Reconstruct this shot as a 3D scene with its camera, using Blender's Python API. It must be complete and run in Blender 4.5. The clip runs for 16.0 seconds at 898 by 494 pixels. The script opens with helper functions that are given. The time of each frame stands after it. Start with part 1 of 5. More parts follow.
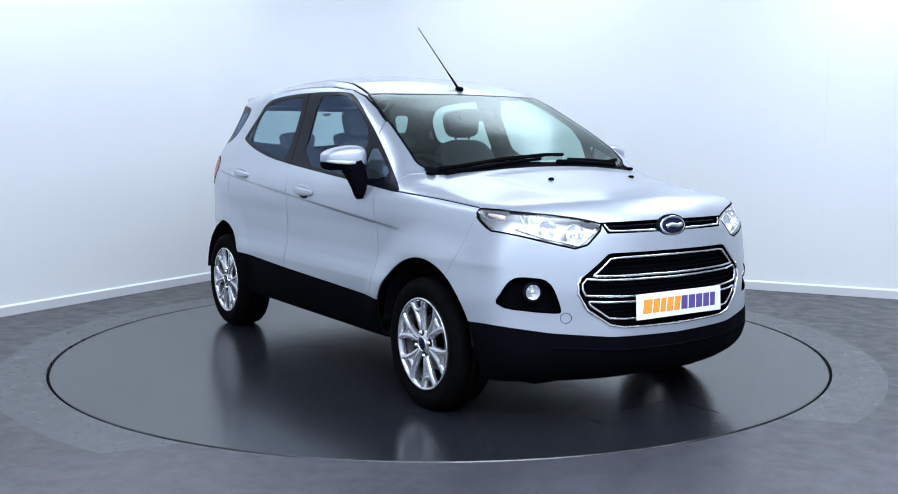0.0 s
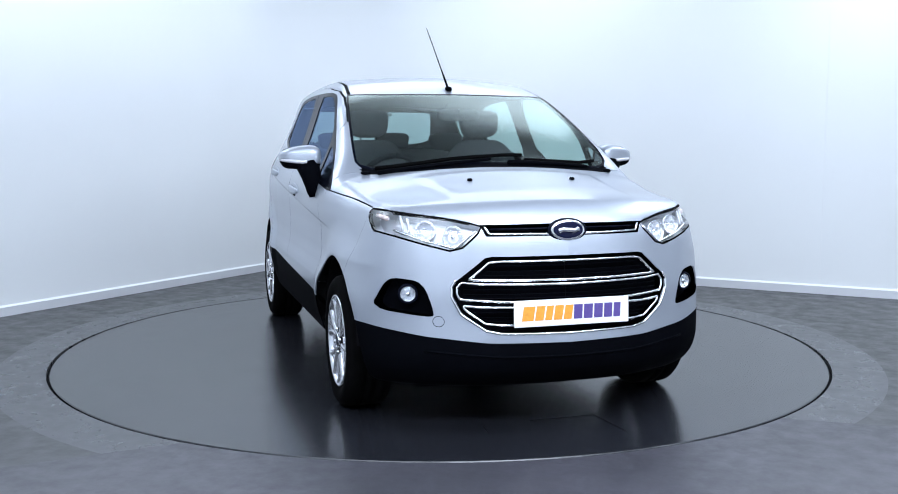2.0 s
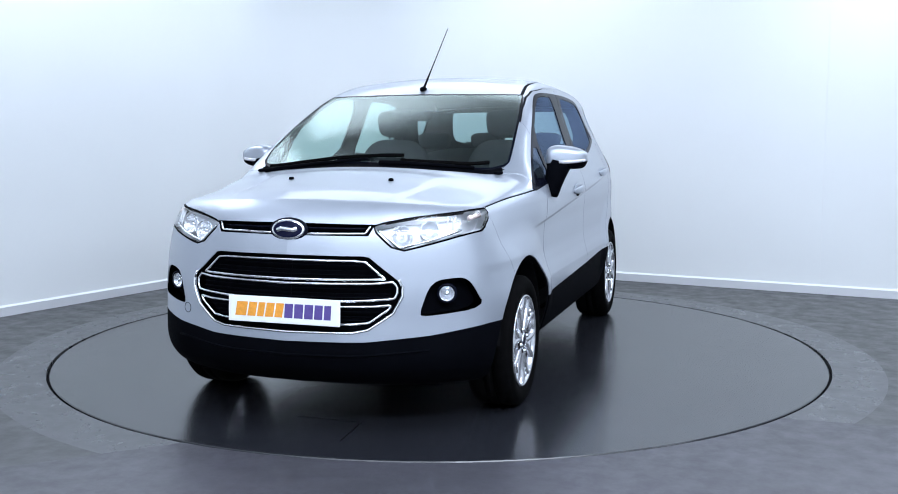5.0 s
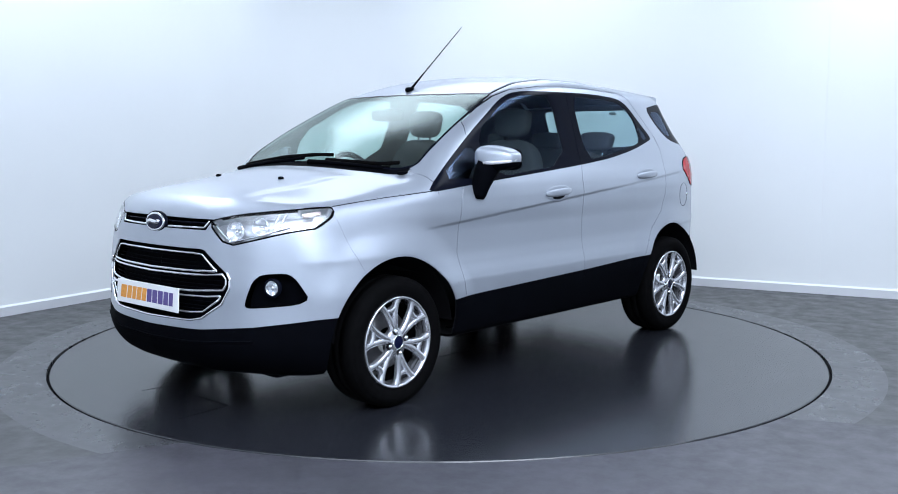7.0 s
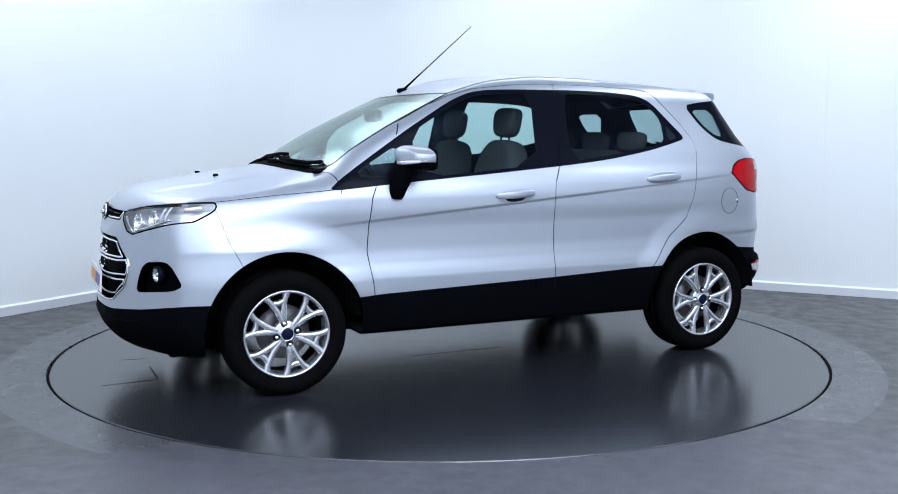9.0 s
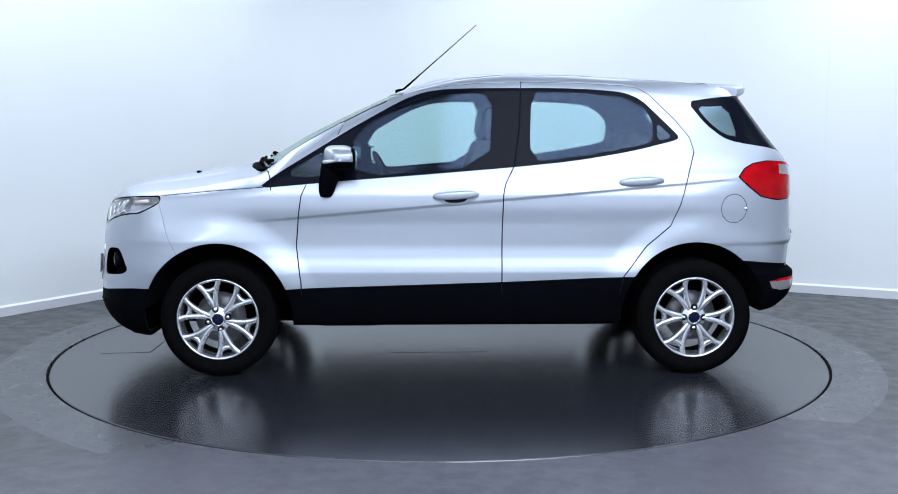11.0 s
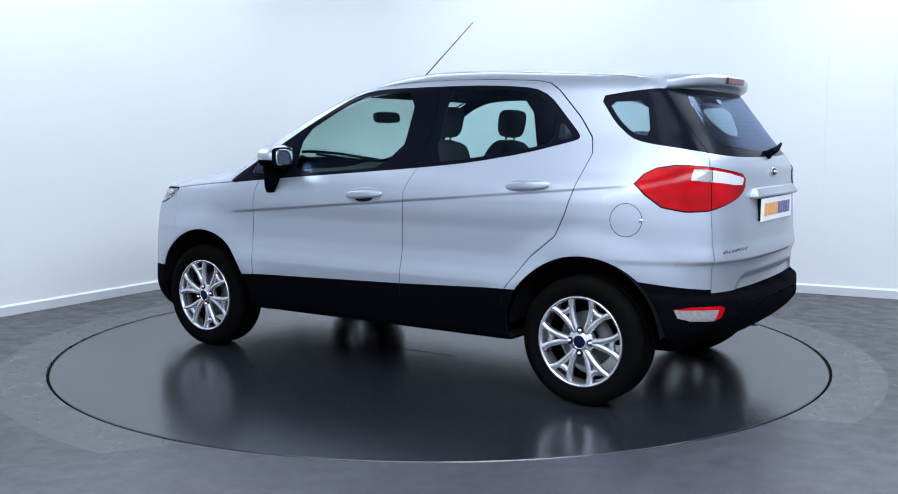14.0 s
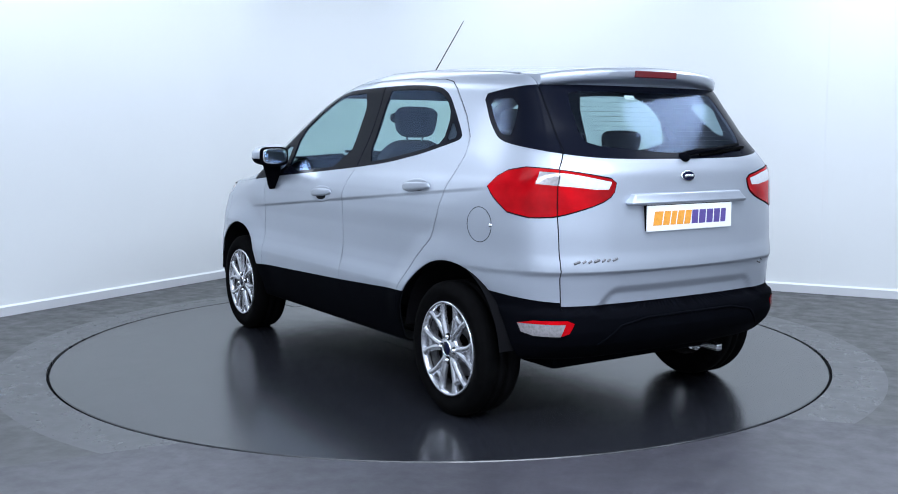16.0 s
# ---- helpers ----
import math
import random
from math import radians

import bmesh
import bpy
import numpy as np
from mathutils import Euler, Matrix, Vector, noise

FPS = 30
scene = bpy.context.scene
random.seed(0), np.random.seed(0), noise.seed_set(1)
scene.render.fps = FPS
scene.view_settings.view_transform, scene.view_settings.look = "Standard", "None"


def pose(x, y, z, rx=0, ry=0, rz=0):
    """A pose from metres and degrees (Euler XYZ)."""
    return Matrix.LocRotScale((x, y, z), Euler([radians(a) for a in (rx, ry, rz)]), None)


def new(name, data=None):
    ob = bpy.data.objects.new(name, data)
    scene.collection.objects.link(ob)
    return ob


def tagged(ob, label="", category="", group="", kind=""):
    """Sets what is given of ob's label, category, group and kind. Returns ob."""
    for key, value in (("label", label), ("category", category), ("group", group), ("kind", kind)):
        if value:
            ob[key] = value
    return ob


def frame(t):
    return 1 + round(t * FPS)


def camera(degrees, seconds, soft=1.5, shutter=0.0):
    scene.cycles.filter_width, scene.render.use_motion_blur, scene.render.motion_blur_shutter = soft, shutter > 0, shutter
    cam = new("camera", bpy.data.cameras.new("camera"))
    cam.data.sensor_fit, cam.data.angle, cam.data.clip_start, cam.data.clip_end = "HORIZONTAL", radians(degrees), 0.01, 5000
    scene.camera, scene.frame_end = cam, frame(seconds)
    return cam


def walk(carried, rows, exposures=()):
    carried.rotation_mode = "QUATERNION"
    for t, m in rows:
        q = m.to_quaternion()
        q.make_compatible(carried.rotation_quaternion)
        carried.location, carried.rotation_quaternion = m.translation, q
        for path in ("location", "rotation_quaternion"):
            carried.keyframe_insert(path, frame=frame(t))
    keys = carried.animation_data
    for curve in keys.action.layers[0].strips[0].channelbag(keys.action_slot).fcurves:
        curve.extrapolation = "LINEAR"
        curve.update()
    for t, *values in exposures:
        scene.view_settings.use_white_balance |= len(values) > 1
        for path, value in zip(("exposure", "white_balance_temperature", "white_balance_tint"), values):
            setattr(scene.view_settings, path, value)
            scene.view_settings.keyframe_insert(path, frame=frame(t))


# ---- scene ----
CAM = camera(49.15, 16.0, soft=0.95)
EYE = pose(0.0, -5.9455, 1.2492, 90 - 6.2556, 0.0, -0.5016)
walk(CAM, [(0.0, EYE), (16.0, EYE)], exposures=[(0.0, 0.10), (16.0, 0.10)])

# the turn of the table: seconds, degrees by which the car's nose has passed the viewer
TURN = [(0.0, -32.79), (0.5, -31.16), (1.0, -27.69), (1.5, -22.88), (2.0, -16.76), (2.5, -11.08), (3.0, -4.87), (3.5, 0.83), (4.0, 7.00),
        (4.5, 12.88), (5.0, 18.76), (5.5, 24.64), (6.0, 30.52), (6.5, 36.40), (7.0, 42.51), (7.5, 48.21), (8.0, 54.25), (8.5, 60.04),
        (9.0, 65.83), (9.5, 71.62), (10.0, 77.42), (10.5, 83.21), (11.0, 89.08), (11.5, 94.77), (12.0, 100.64), (12.5, 106.40),
        (13.0, 112.41), (13.5, 118.07), (14.0, 124.04), (14.5, 129.69), (15.0, 135.76), (15.5, 141.48), (16.0, 147.48)]
DISC_R = 2.241
OFF = -0.023  # the car stands this far beside the table's centre line

# ---- light ----
world = bpy.data.worlds.new("world")
scene.world = world
world.use_nodes = True
bg = world.node_tree.nodes["Background"]
bg.inputs[0].default_value, bg.inputs[1].default_value = (0.75, 0.85, 1.0, 1), 0.3

ROOM_A = radians(-28.2)  # how the room is turned
CORNER = Vector((-1.15, 4.20, 0))
E2 = Vector((math.cos(ROOM_A), math.sin(ROOM_A), 0))       # along the back wall
E1 = Vector((math.sin(ROOM_A), -math.cos(ROOM_A), 0))      # along the side wall, towards the viewer
ROOM_L, ROOM_H = 10.0, 3.3


def room(a, b, z=0.0):
    """A point of the room: a along the back wall from the corner, b away from it."""
    p = CORNER + E2 * a + E1 * b
    return Vector((p.x, p.y, z))


# ceiling lights, none in view: middle (x, y), length, width, watts
# the y -5.1 row and the side lamps are added fill for walls and car
LAMPS = [(0.0, 2.10, 3.4, 1.8, 58), (-1.7, -2.9, 3.2, 1.1, 32), (1.7, -2.9, 3.2, 1.1, 90), (-1.7, -5.1, 3.2, 1.1, 135), (1.7, -5.1, 3.2, 1.1, 235), (-2.6, 0.6, 1.1, 2.8, 50), (3.0, 0.1, 1.1, 2.8, 66)]
for lx, ly, sx, sy, watts in LAMPS:
    ld = bpy.data.lights.new("ceiling_lamp", "AREA")
    ld.shape, ld.size, ld.size_y, ld.energy, ld.color = "RECTANGLE", sx, sy, watts, (0.80, 0.905, 1.065)
    lo = new("ceiling_lamp", ld)
    lo.location = (lx, ly, ROOM_H - 0.06)


# ---- materials ----
def material(name, color, rough=0.5, metal=0.0, coat=0.0, var=0.0, scale=8.0, bump=0.0, bump_scale=200.0, spec=0.5, fine=0.0, fine_scale=300.0):
    m = bpy.data.materials.new(name)
    m.use_nodes = True
    nt = m.node_tree
    b = nt.nodes["Principled BSDF"]
    b.inputs["Base Color"].default_value = (*color, 1)
    b.inputs["Roughness"].default_value = rough
    b.inputs["Metallic"].default_value = metal
    b.inputs["Coat Weight"].default_value = coat
    b.inputs["Coat Roughness"].default_value = 0.12
    b.inputs["Specular IOR Level"].default_value = spec
    tc = nt.nodes.new("ShaderNodeTexCoord")
    if var or fine:
        last = None
        for amount, sc in ((var, scale), (fine, fine_scale)):
            if not amount:
                continue
            n = nt.nodes.new("ShaderNodeTexNoise")
            n.inputs["Scale"].default_value, n.inputs["Detail"].default_value = sc, 5
            nt.links.new(tc.outputs["Object"], n.inputs["Vector"])
            r = nt.nodes.new("ShaderNodeMapRange")
            r.inputs["From Min"].default_value, r.inputs["From Max"].default_value = 0.3, 0.7
            r.inputs["To Min"].default_value, r.inputs["To Max"].default_value = 1 - amount, 1 + amount
            nt.links.new(n.outputs["Fac"], r.inputs["Value"])
            mx = nt.nodes.new("ShaderNodeMix")
            mx.data_type, mx.blend_type = "RGBA", "MULTIPLY"
            mx.inputs[0].default_value = 1.0
            if last:
                nt.links.new(last, mx.inputs[6])
            else:
                mx.inputs[6].default_value = (*color, 1)
            nt.links.new(r.outputs[0], mx.inputs[7])
            last = mx.outputs[2]
        nt.links.new(last, b.inputs["Base Color"])
    if bump:
        n = nt.nodes.new("ShaderNodeTexNoise")
        n.inputs["Scale"].default_value, n.inputs["Detail"].default_value = bump_scale, 4
        nt.links.new(tc.outputs["Object"], n.inputs["Vector"])
        bp = nt.nodes.new("ShaderNodeBump")
        bp.inputs["Strength"].default_value, bp.inputs["Distance"].default_value = bump, 0.002
        nt.links.new(n.outputs["Fac"], bp.inputs["Height"])
        nt.links.new(bp.outputs[0], b.inputs["Normal"])
    return m


def glass(name, tint, gloss=(1.0, 1.0, 1.0), rough=0.05, power=4.5, least=0.05):
    """A thin pane: tinted see-through with a mirror-like sheen by Fresnel."""
    m = bpy.data.materials.new(name)
    m.use_nodes = True
    nt = m.node_tree
    out = nt.nodes["Material Output"]
    nt.nodes.remove(nt.nodes["Principled BSDF"])
    tr, gl, fr, mx = (nt.nodes.new("ShaderNode" + k) for k in ("BsdfTransparent", "BsdfGlossy", "LayerWeight", "MixShader"))
    pw = nt.nodes.new("ShaderNodeMath")
    pw.operation, pw.inputs[1].default_value = "POWER", power
    ad = nt.nodes.new("ShaderNodeMath")
    ad.operation, ad.inputs[1].default_value, ad.inputs[2].default_value = "MULTIPLY_ADD", 0.9, least
    tr.inputs[0].default_value = (*tint, 1)
    gl.inputs["Roughness"].default_value = rough
    gl.inputs["Color"].default_value = (*gloss, 1)
    fr.inputs["Blend"].default_value = 0.5
    nt.links.new(fr.outputs["Facing"], pw.inputs[0])
    nt.links.new(pw.outputs[0], ad.inputs[0])
    nt.links.new(ad.outputs[0], mx.inputs[0])
    nt.links.new(tr.outputs[0], mx.inputs[1])
    nt.links.new(gl.outputs[0], mx.inputs[2])
    nt.links.new(mx.outputs[0], out.inputs[0])
    return m


PAINT = material("silver_paint", (0.412, 0.447, 0.512), 0.44, 0.70, 0.6, var=0.015, scale=3, fine=0.03, fine_scale=400)
BLACK = material("black_plastic", (0.0020, 0.0023, 0.0036), 0.65, 0, var=0.15, scale=6, bump=0.15, bump_scale=900, spec=0.01)
GLOSSBLACK = material("gloss_black", (0.004, 0.005, 0.010), 0.2, 0, 0.0, spec=0.04, fine=0.1)
INNER = material("dark_trim", (0.012, 0.0135, 0.017), 0.75, 0, var=0.15, scale=10, bump=0.08, spec=0.08)
SEAM = material("panel_gap", (0.004, 0.004, 0.005), 0.8, fine=0.1, spec=0.05)
CHROME = material("chrome", (0.85, 0.86, 0.88), 0.12, 1.0, fine=0.03, fine_scale=60)
ALLOY = material("alloy", (0.58, 0.59, 0.63), 0.25, 0.85, 0.3, var=0.05, scale=30, fine=0.03, fine_scale=50)
STEEL = material("brake_steel", (0.16, 0.16, 0.17), 0.45, 0.8, fine=0.1, fine_scale=120)
RUBBER = material("rubber", (0.003, 0.003, 0.0033), 0.8, 0, var=0.2, scale=25, bump=0.1, bump_scale=120, spec=0.02)
FABRIC = material("seat_fabric", (0.05, 0.052, 0.06), 0.9, 0, var=0.15, scale=20, bump=0.1, bump_scale=150, spec=0.15)
PLATE = material("plate_white", (0.82, 0.83, 0.84), 0.3, 0, 0.3, fine=0.02)
ORANGE = material("plate_orange", (0.78, 0.32, 0.04), 0.4, fine=0.1, fine_scale=80)
PURPLE = material("plate_purple", (0.09, 0.06, 0.24), 0.4, fine=0.1, fine_scale=80)
BLUE = material("badge_blue", (0.004, 0.006, 0.026), 0.25, 0.0, 0.0, spec=0.15, fine=0.05)
RED = material("lamp_red", (0.34, 0.001, 0.004), 0.15, 0, 0.03, spec=0.12, var=0.45, scale=7)
CLEARW = material("lamp_clear", (0.66, 0.66, 0.70), 0.2, 0.2, 0.5, var=0.06, scale=60)
SMOKED = material("lamp_smoked", (0.36, 0.34, 0.35), 0.18, 0.5, 0.6, var=0.2, scale=90)
HOUSING = material("lamp_housing", (0.78, 0.79, 0.82), 0.32, 0.8, bump=0.1, bump_scale=30)
AMBER = material("lamp_amber", (0.80, 0.64, 0.60), 0.2, 0.1, 1.0, fine=0.05)
REFLECTOR = material("lamp_reflector", (0.86, 0.87, 0.90), 0.24, 0.8, bump=0.1, bump_scale=25)
WALL = material("wall_paint", (0.80, 0.82, 0.83), 0.65, 0, var=0.012, scale=1.2, bump=0.05, bump_scale=350)
SKIRT = material("skirting_paint", (0.66, 0.67, 0.70), 0.4, 0, var=0.02, scale=4)
CEIL = material("ceiling_paint", (0.8, 0.81, 0.82), 0.8, 0, var=0.02, scale=2)
SCREEN = glass("screen_glass", (0.74, 0.90, 0.84), (0.66, 0.75, 0.71), 0.2, 3.2, 0.05)
SIDEGLASS = glass("side_glass", (0.70, 0.86, 0.84), (0.26, 0.35, 0.54), 0.10, 4.0, 0.045)
REARGLASS = glass("rear_glass", (0.58, 0.70, 0.72), (0.42, 0.52, 0.74), 0.14, 4.0, 0.06)
DARKGLASS = glass("dark_glass", (0.05, 0.06, 0.07), (0.30, 0.38, 0.55), 0.14, 4.0, 0.06)
DARKRED = material("lamp_dark_red", (0.10, 0.003, 0.006), 0.25, 0, 0.1, fine=0.05)
LENS = glass("lamp_lens", (0.93, 0.95, 0.97))
MIRROR = material("mirror_glass", (0.85, 0.88, 0.9), 0.02, 1.0, fine=0.01)


# ---- building helpers ----
def mesh_from(name, verts, faces, normals=None, smooth=True):
    me = bpy.data.meshes.new(name)
    me.from_pydata([tuple(map(float, v)) for v in verts], [], [tuple(map(int, f)) for f in faces])
    if smooth:
        me.shade_smooth()
    if normals is not None:
        me.normals_split_custom_set_from_vertices([tuple(map(float, n)) for n in normals])
    return me


def put(name, me, mat, parent=None, label="", m=None):
    """Links a mesh as one object under a thing or a part."""
    ob = new(name, me)
    if mat and not me.materials:
        me.materials.append(mat)
    if parent:
        ob.parent = parent
    if m is not None:
        ob.matrix_local = m
    return tagged(ob, label)


def part(name, bm, mat, parent, label="", m=None, smooth=False):
    me = bpy.data.meshes.new(name)
    bm.normal_update()
    bm.to_mesh(me)
    bm.free()
    if smooth:
        me.shade_smooth()
        me.set_sharp_from_angle(angle=radians(38))
    return put(name, me, mat, parent, label, m)


def bevelled_box(x0, x1, y0, y1, z0, z1, r=0.005, seg=2):
    bm = bmesh.new()
    bmesh.ops.create_cube(bm, size=1, matrix=Matrix.LocRotScale(((x0 + x1) / 2, (y0 + y1) / 2, (z0 + z1) / 2), None, (x1 - x0, y1 - y0, z1 - z0)))
    if r:
        bmesh.ops.bevel(bm, geom=list(bm.edges), offset=r, segments=seg, affect="EDGES", profile=0.5, clamp_overlap=True)
    return bm


def lathe(profile, n=48, axis="Y"):
    """profile: (radius, offset along the axis) pairs, turned about the axis."""
    V, F = [], []
    for i in range(n):
        a = 2 * math.pi * i / n
        for r, o in profile:
            c, s = r * math.cos(a), r * math.sin(a)
            V.append((c, o, s) if axis == "Y" else ((o, c, s) if axis == "X" else (c, s, o)))
    k = len(profile)
    for i in range(n):
        for j in range(k - 1):
            F.append((i * k + j, i * k + j + 1, (i + 1) % n * k + j + 1, (i + 1) % n * k + j))
    return V, F


def tube(points, r, n=8, r2=None, squash=1.0):
    """A round bar along points, tapering from r to r2."""
    P = [Vector(p) for p in points]
    V, F = [], []
    for i, p in enumerate(P):
        d = (P[min(i + 1, len(P) - 1)] - P[max(i - 1, 0)]).normalized()
        u = d.cross(Vector((0, 0, 1)))
        u = u.normalized() if u.length > 1e-4 else Vector((1, 0, 0))
        w = u.cross(d)
        rr = r + ((r2 if r2 is not None else r) - r) * i / max(1, len(P) - 1)
        for j in range(n):
            a = 2 * math.pi * j / n
            V.append(p + u * rr * math.cos(a) + w * rr * squash * math.sin(a))
    for i in range(len(P) - 1):
        for j in range(n):
            F.append((i * n + j, i * n + (j + 1) % n, (i + 1) * n + (j + 1) % n, (i + 1) * n + j))
    F += [tuple(range(n))[::-1], tuple(range((len(P) - 1) * n, len(P) * n))]
    return V, F


def flip_y(V, F, N=None):
    V = np.array(V, float) * [1, -1, 1]
    F = [tuple(f)[::-1] for f in F]
    return (V, F) if N is None else (V, F, np.array(N) * [1, -1, 1])


def curve(pairs):
    """A smooth monotone curve through (x, y) pairs, as a function."""
    x, y = (np.array(v, float) for v in zip(*sorted(pairs)))
    h, d = np.diff(x), np.diff(y) / np.diff(x)
    m = np.zeros(len(x))
    m[0], m[-1] = d[0], d[-1]
    for i in range(1, len(x) - 1):
        m[i] = 0 if d[i - 1] * d[i] <= 0 else 3 * (h[i - 1] + h[i]) / ((2 * h[i] + h[i - 1]) / d[i - 1] + (h[i] + 2 * h[i - 1]) / d[i])

    def f(q):
        q = np.asarray(q, float)
        i = np.clip(np.searchsorted(x, q) - 1, 0, len(h) - 1)
        t = np.clip((q - x[i]) / h[i], 0, 1)
        v = (2 * t**3 - 3 * t**2 + 1) * y[i] + (t**3 - 2 * t**2 + t) * h[i] * m[i] + (-2 * t**3 + 3 * t**2) * y[i + 1] + (t**3 - t**2) * h[i] * m[i + 1]
        return v + np.where(q < x[0], (q - x[0]) * m[0], 0) + np.where(q > x[-1], (q - x[-1]) * m[-1], 0)
    return f


def rounded(poly, turns=2, closed=True):
    p = np.array(poly, float)
    for _ in range(turns):
        a, b = (p, np.roll(p, -1, 0)) if closed else (p[:-1], p[1:])
        q = np.stack([a * 0.8 + b * 0.2, a * 0.2 + b * 0.8], 1).reshape(-1, 2)
        p = q if closed else np.vstack([p[:1], q[1:-1], p[-1:]])
    return p


# ---- the shape of the car's body: x ahead, y to its left, z up ----
TOP = curve([(2.0, 0.86), (1.93, 0.925), (1.88, 0.963), (1.80, 0.993), (1.69, 1.018), (1.5, 1.045), (1.27, 1.085), (1.13, 1.108), (1.05, 1.128), (0.98, 1.162),
             (0.90, 1.206), (0.755, 1.288), (0.582, 1.374), (0.41, 1.454), (0.28, 1.513), (0.15, 1.562), (0.0, 1.603), (-0.15, 1.620), (-0.35, 1.633),
             (-0.6, 1.631), (-0.9, 1.616), (-1.2, 1.598), (-1.5, 1.577), (-1.7, 1.566), (-1.9, 1.555)])
WIDE = curve([(0.15, 0.76), (0.22, 0.80), (0.30, 0.838), (0.40, 0.858), (0.49, 0.866), (0.55, 0.867), (0.575, 0.863), (0.635, 0.848), (0.70, 0.840), (0.80, 0.842), (0.90, 0.850),
              (0.95, 0.848), (1.0, 0.836), (1.05, 0.816), (1.10, 0.791), (1.17, 0.760), (1.246, 0.728), (1.35, 0.690), (1.44, 0.660), (1.5, 0.642), (1.55, 0.622), (1.60, 0.59), (1.65, 0.55)])
TAPER_F = curve([(0.7, 0), (0.9, 0.002), (1.2, 0.004), (1.5, 0.014), (1.7, 0.045), (1.8, 0.075), (1.9, 0.12), (2.05, 0.22)])
TAPER_R = curve([(0.9, 0), (1.2, 0.004), (1.5, 0.020), (1.7, 0.050), (1.85, 0.10), (2.1, 0.22)])
NOSE = curve([(0.15, 1.80), (0.20, 1.86), (0.25, 1.925), (0.30, 1.962), (0.36, 1.978), (0.41, 1.976), (0.44, 1.974), (0.5, 1.970), (0.6, 1.966), (0.7, 1.955), (0.77, 1.945), (0.85, 1.928), (0.90, 1.905), (1.0, 1.83)])
NOSE_D = curve([(0, 0), (0.2, 0.010), (0.37, 0.042), (0.47, 0.080), (0.6, 0.140), (0.7, 0.215), (0.78, 0.30), (0.83, 0.40), (0.87, 0.54), (0.95, 0.9)])
TAIL = curve([(0.15, 1.80), (0.25, 1.87), (0.33, 1.93), (0.40, 1.998), (0.46, 2.018), (0.522, 2.017), (0.534, 2.006), (0.550, 1.978), (0.64, 1.984), (0.685, 1.990), (0.70, 2.001), (0.72, 2.000), (0.78, 1.991), (0.86, 1.988), (0.97, 1.980), (1.09, 1.973), (1.15, 1.945),
              (1.2, 1.91), (1.3, 1.84), (1.4, 1.765), (1.47, 1.712), (1.52, 1.675), (1.57, 1.64), (1.65, 1.585)])
TAIL_D = curve([(0, 0), (0.2, 0.003), (0.4, 0.017), (0.55, 0.050), (0.658, 0.10), (0.72, 0.165), (0.76, 0.24), (0.80, 0.37), (0.85, 0.6), (0.92, 1.0)])
HUB_X, HUB_Z, HUB_Y, TYRE_R = (1.185, -1.338), 0.306, 0.845, 0.308


def smax(a, b, k):
    h = np.clip(0.5 + 0.5 * (a - b) / k, 0, 1)
    return b * (1 - h) + a * h + k * h * (1 - h)


def step(a, b, v):
    t = np.clip((v - a) / (b - a), 0, 1)
    return t * t * (3 - 2 * t)


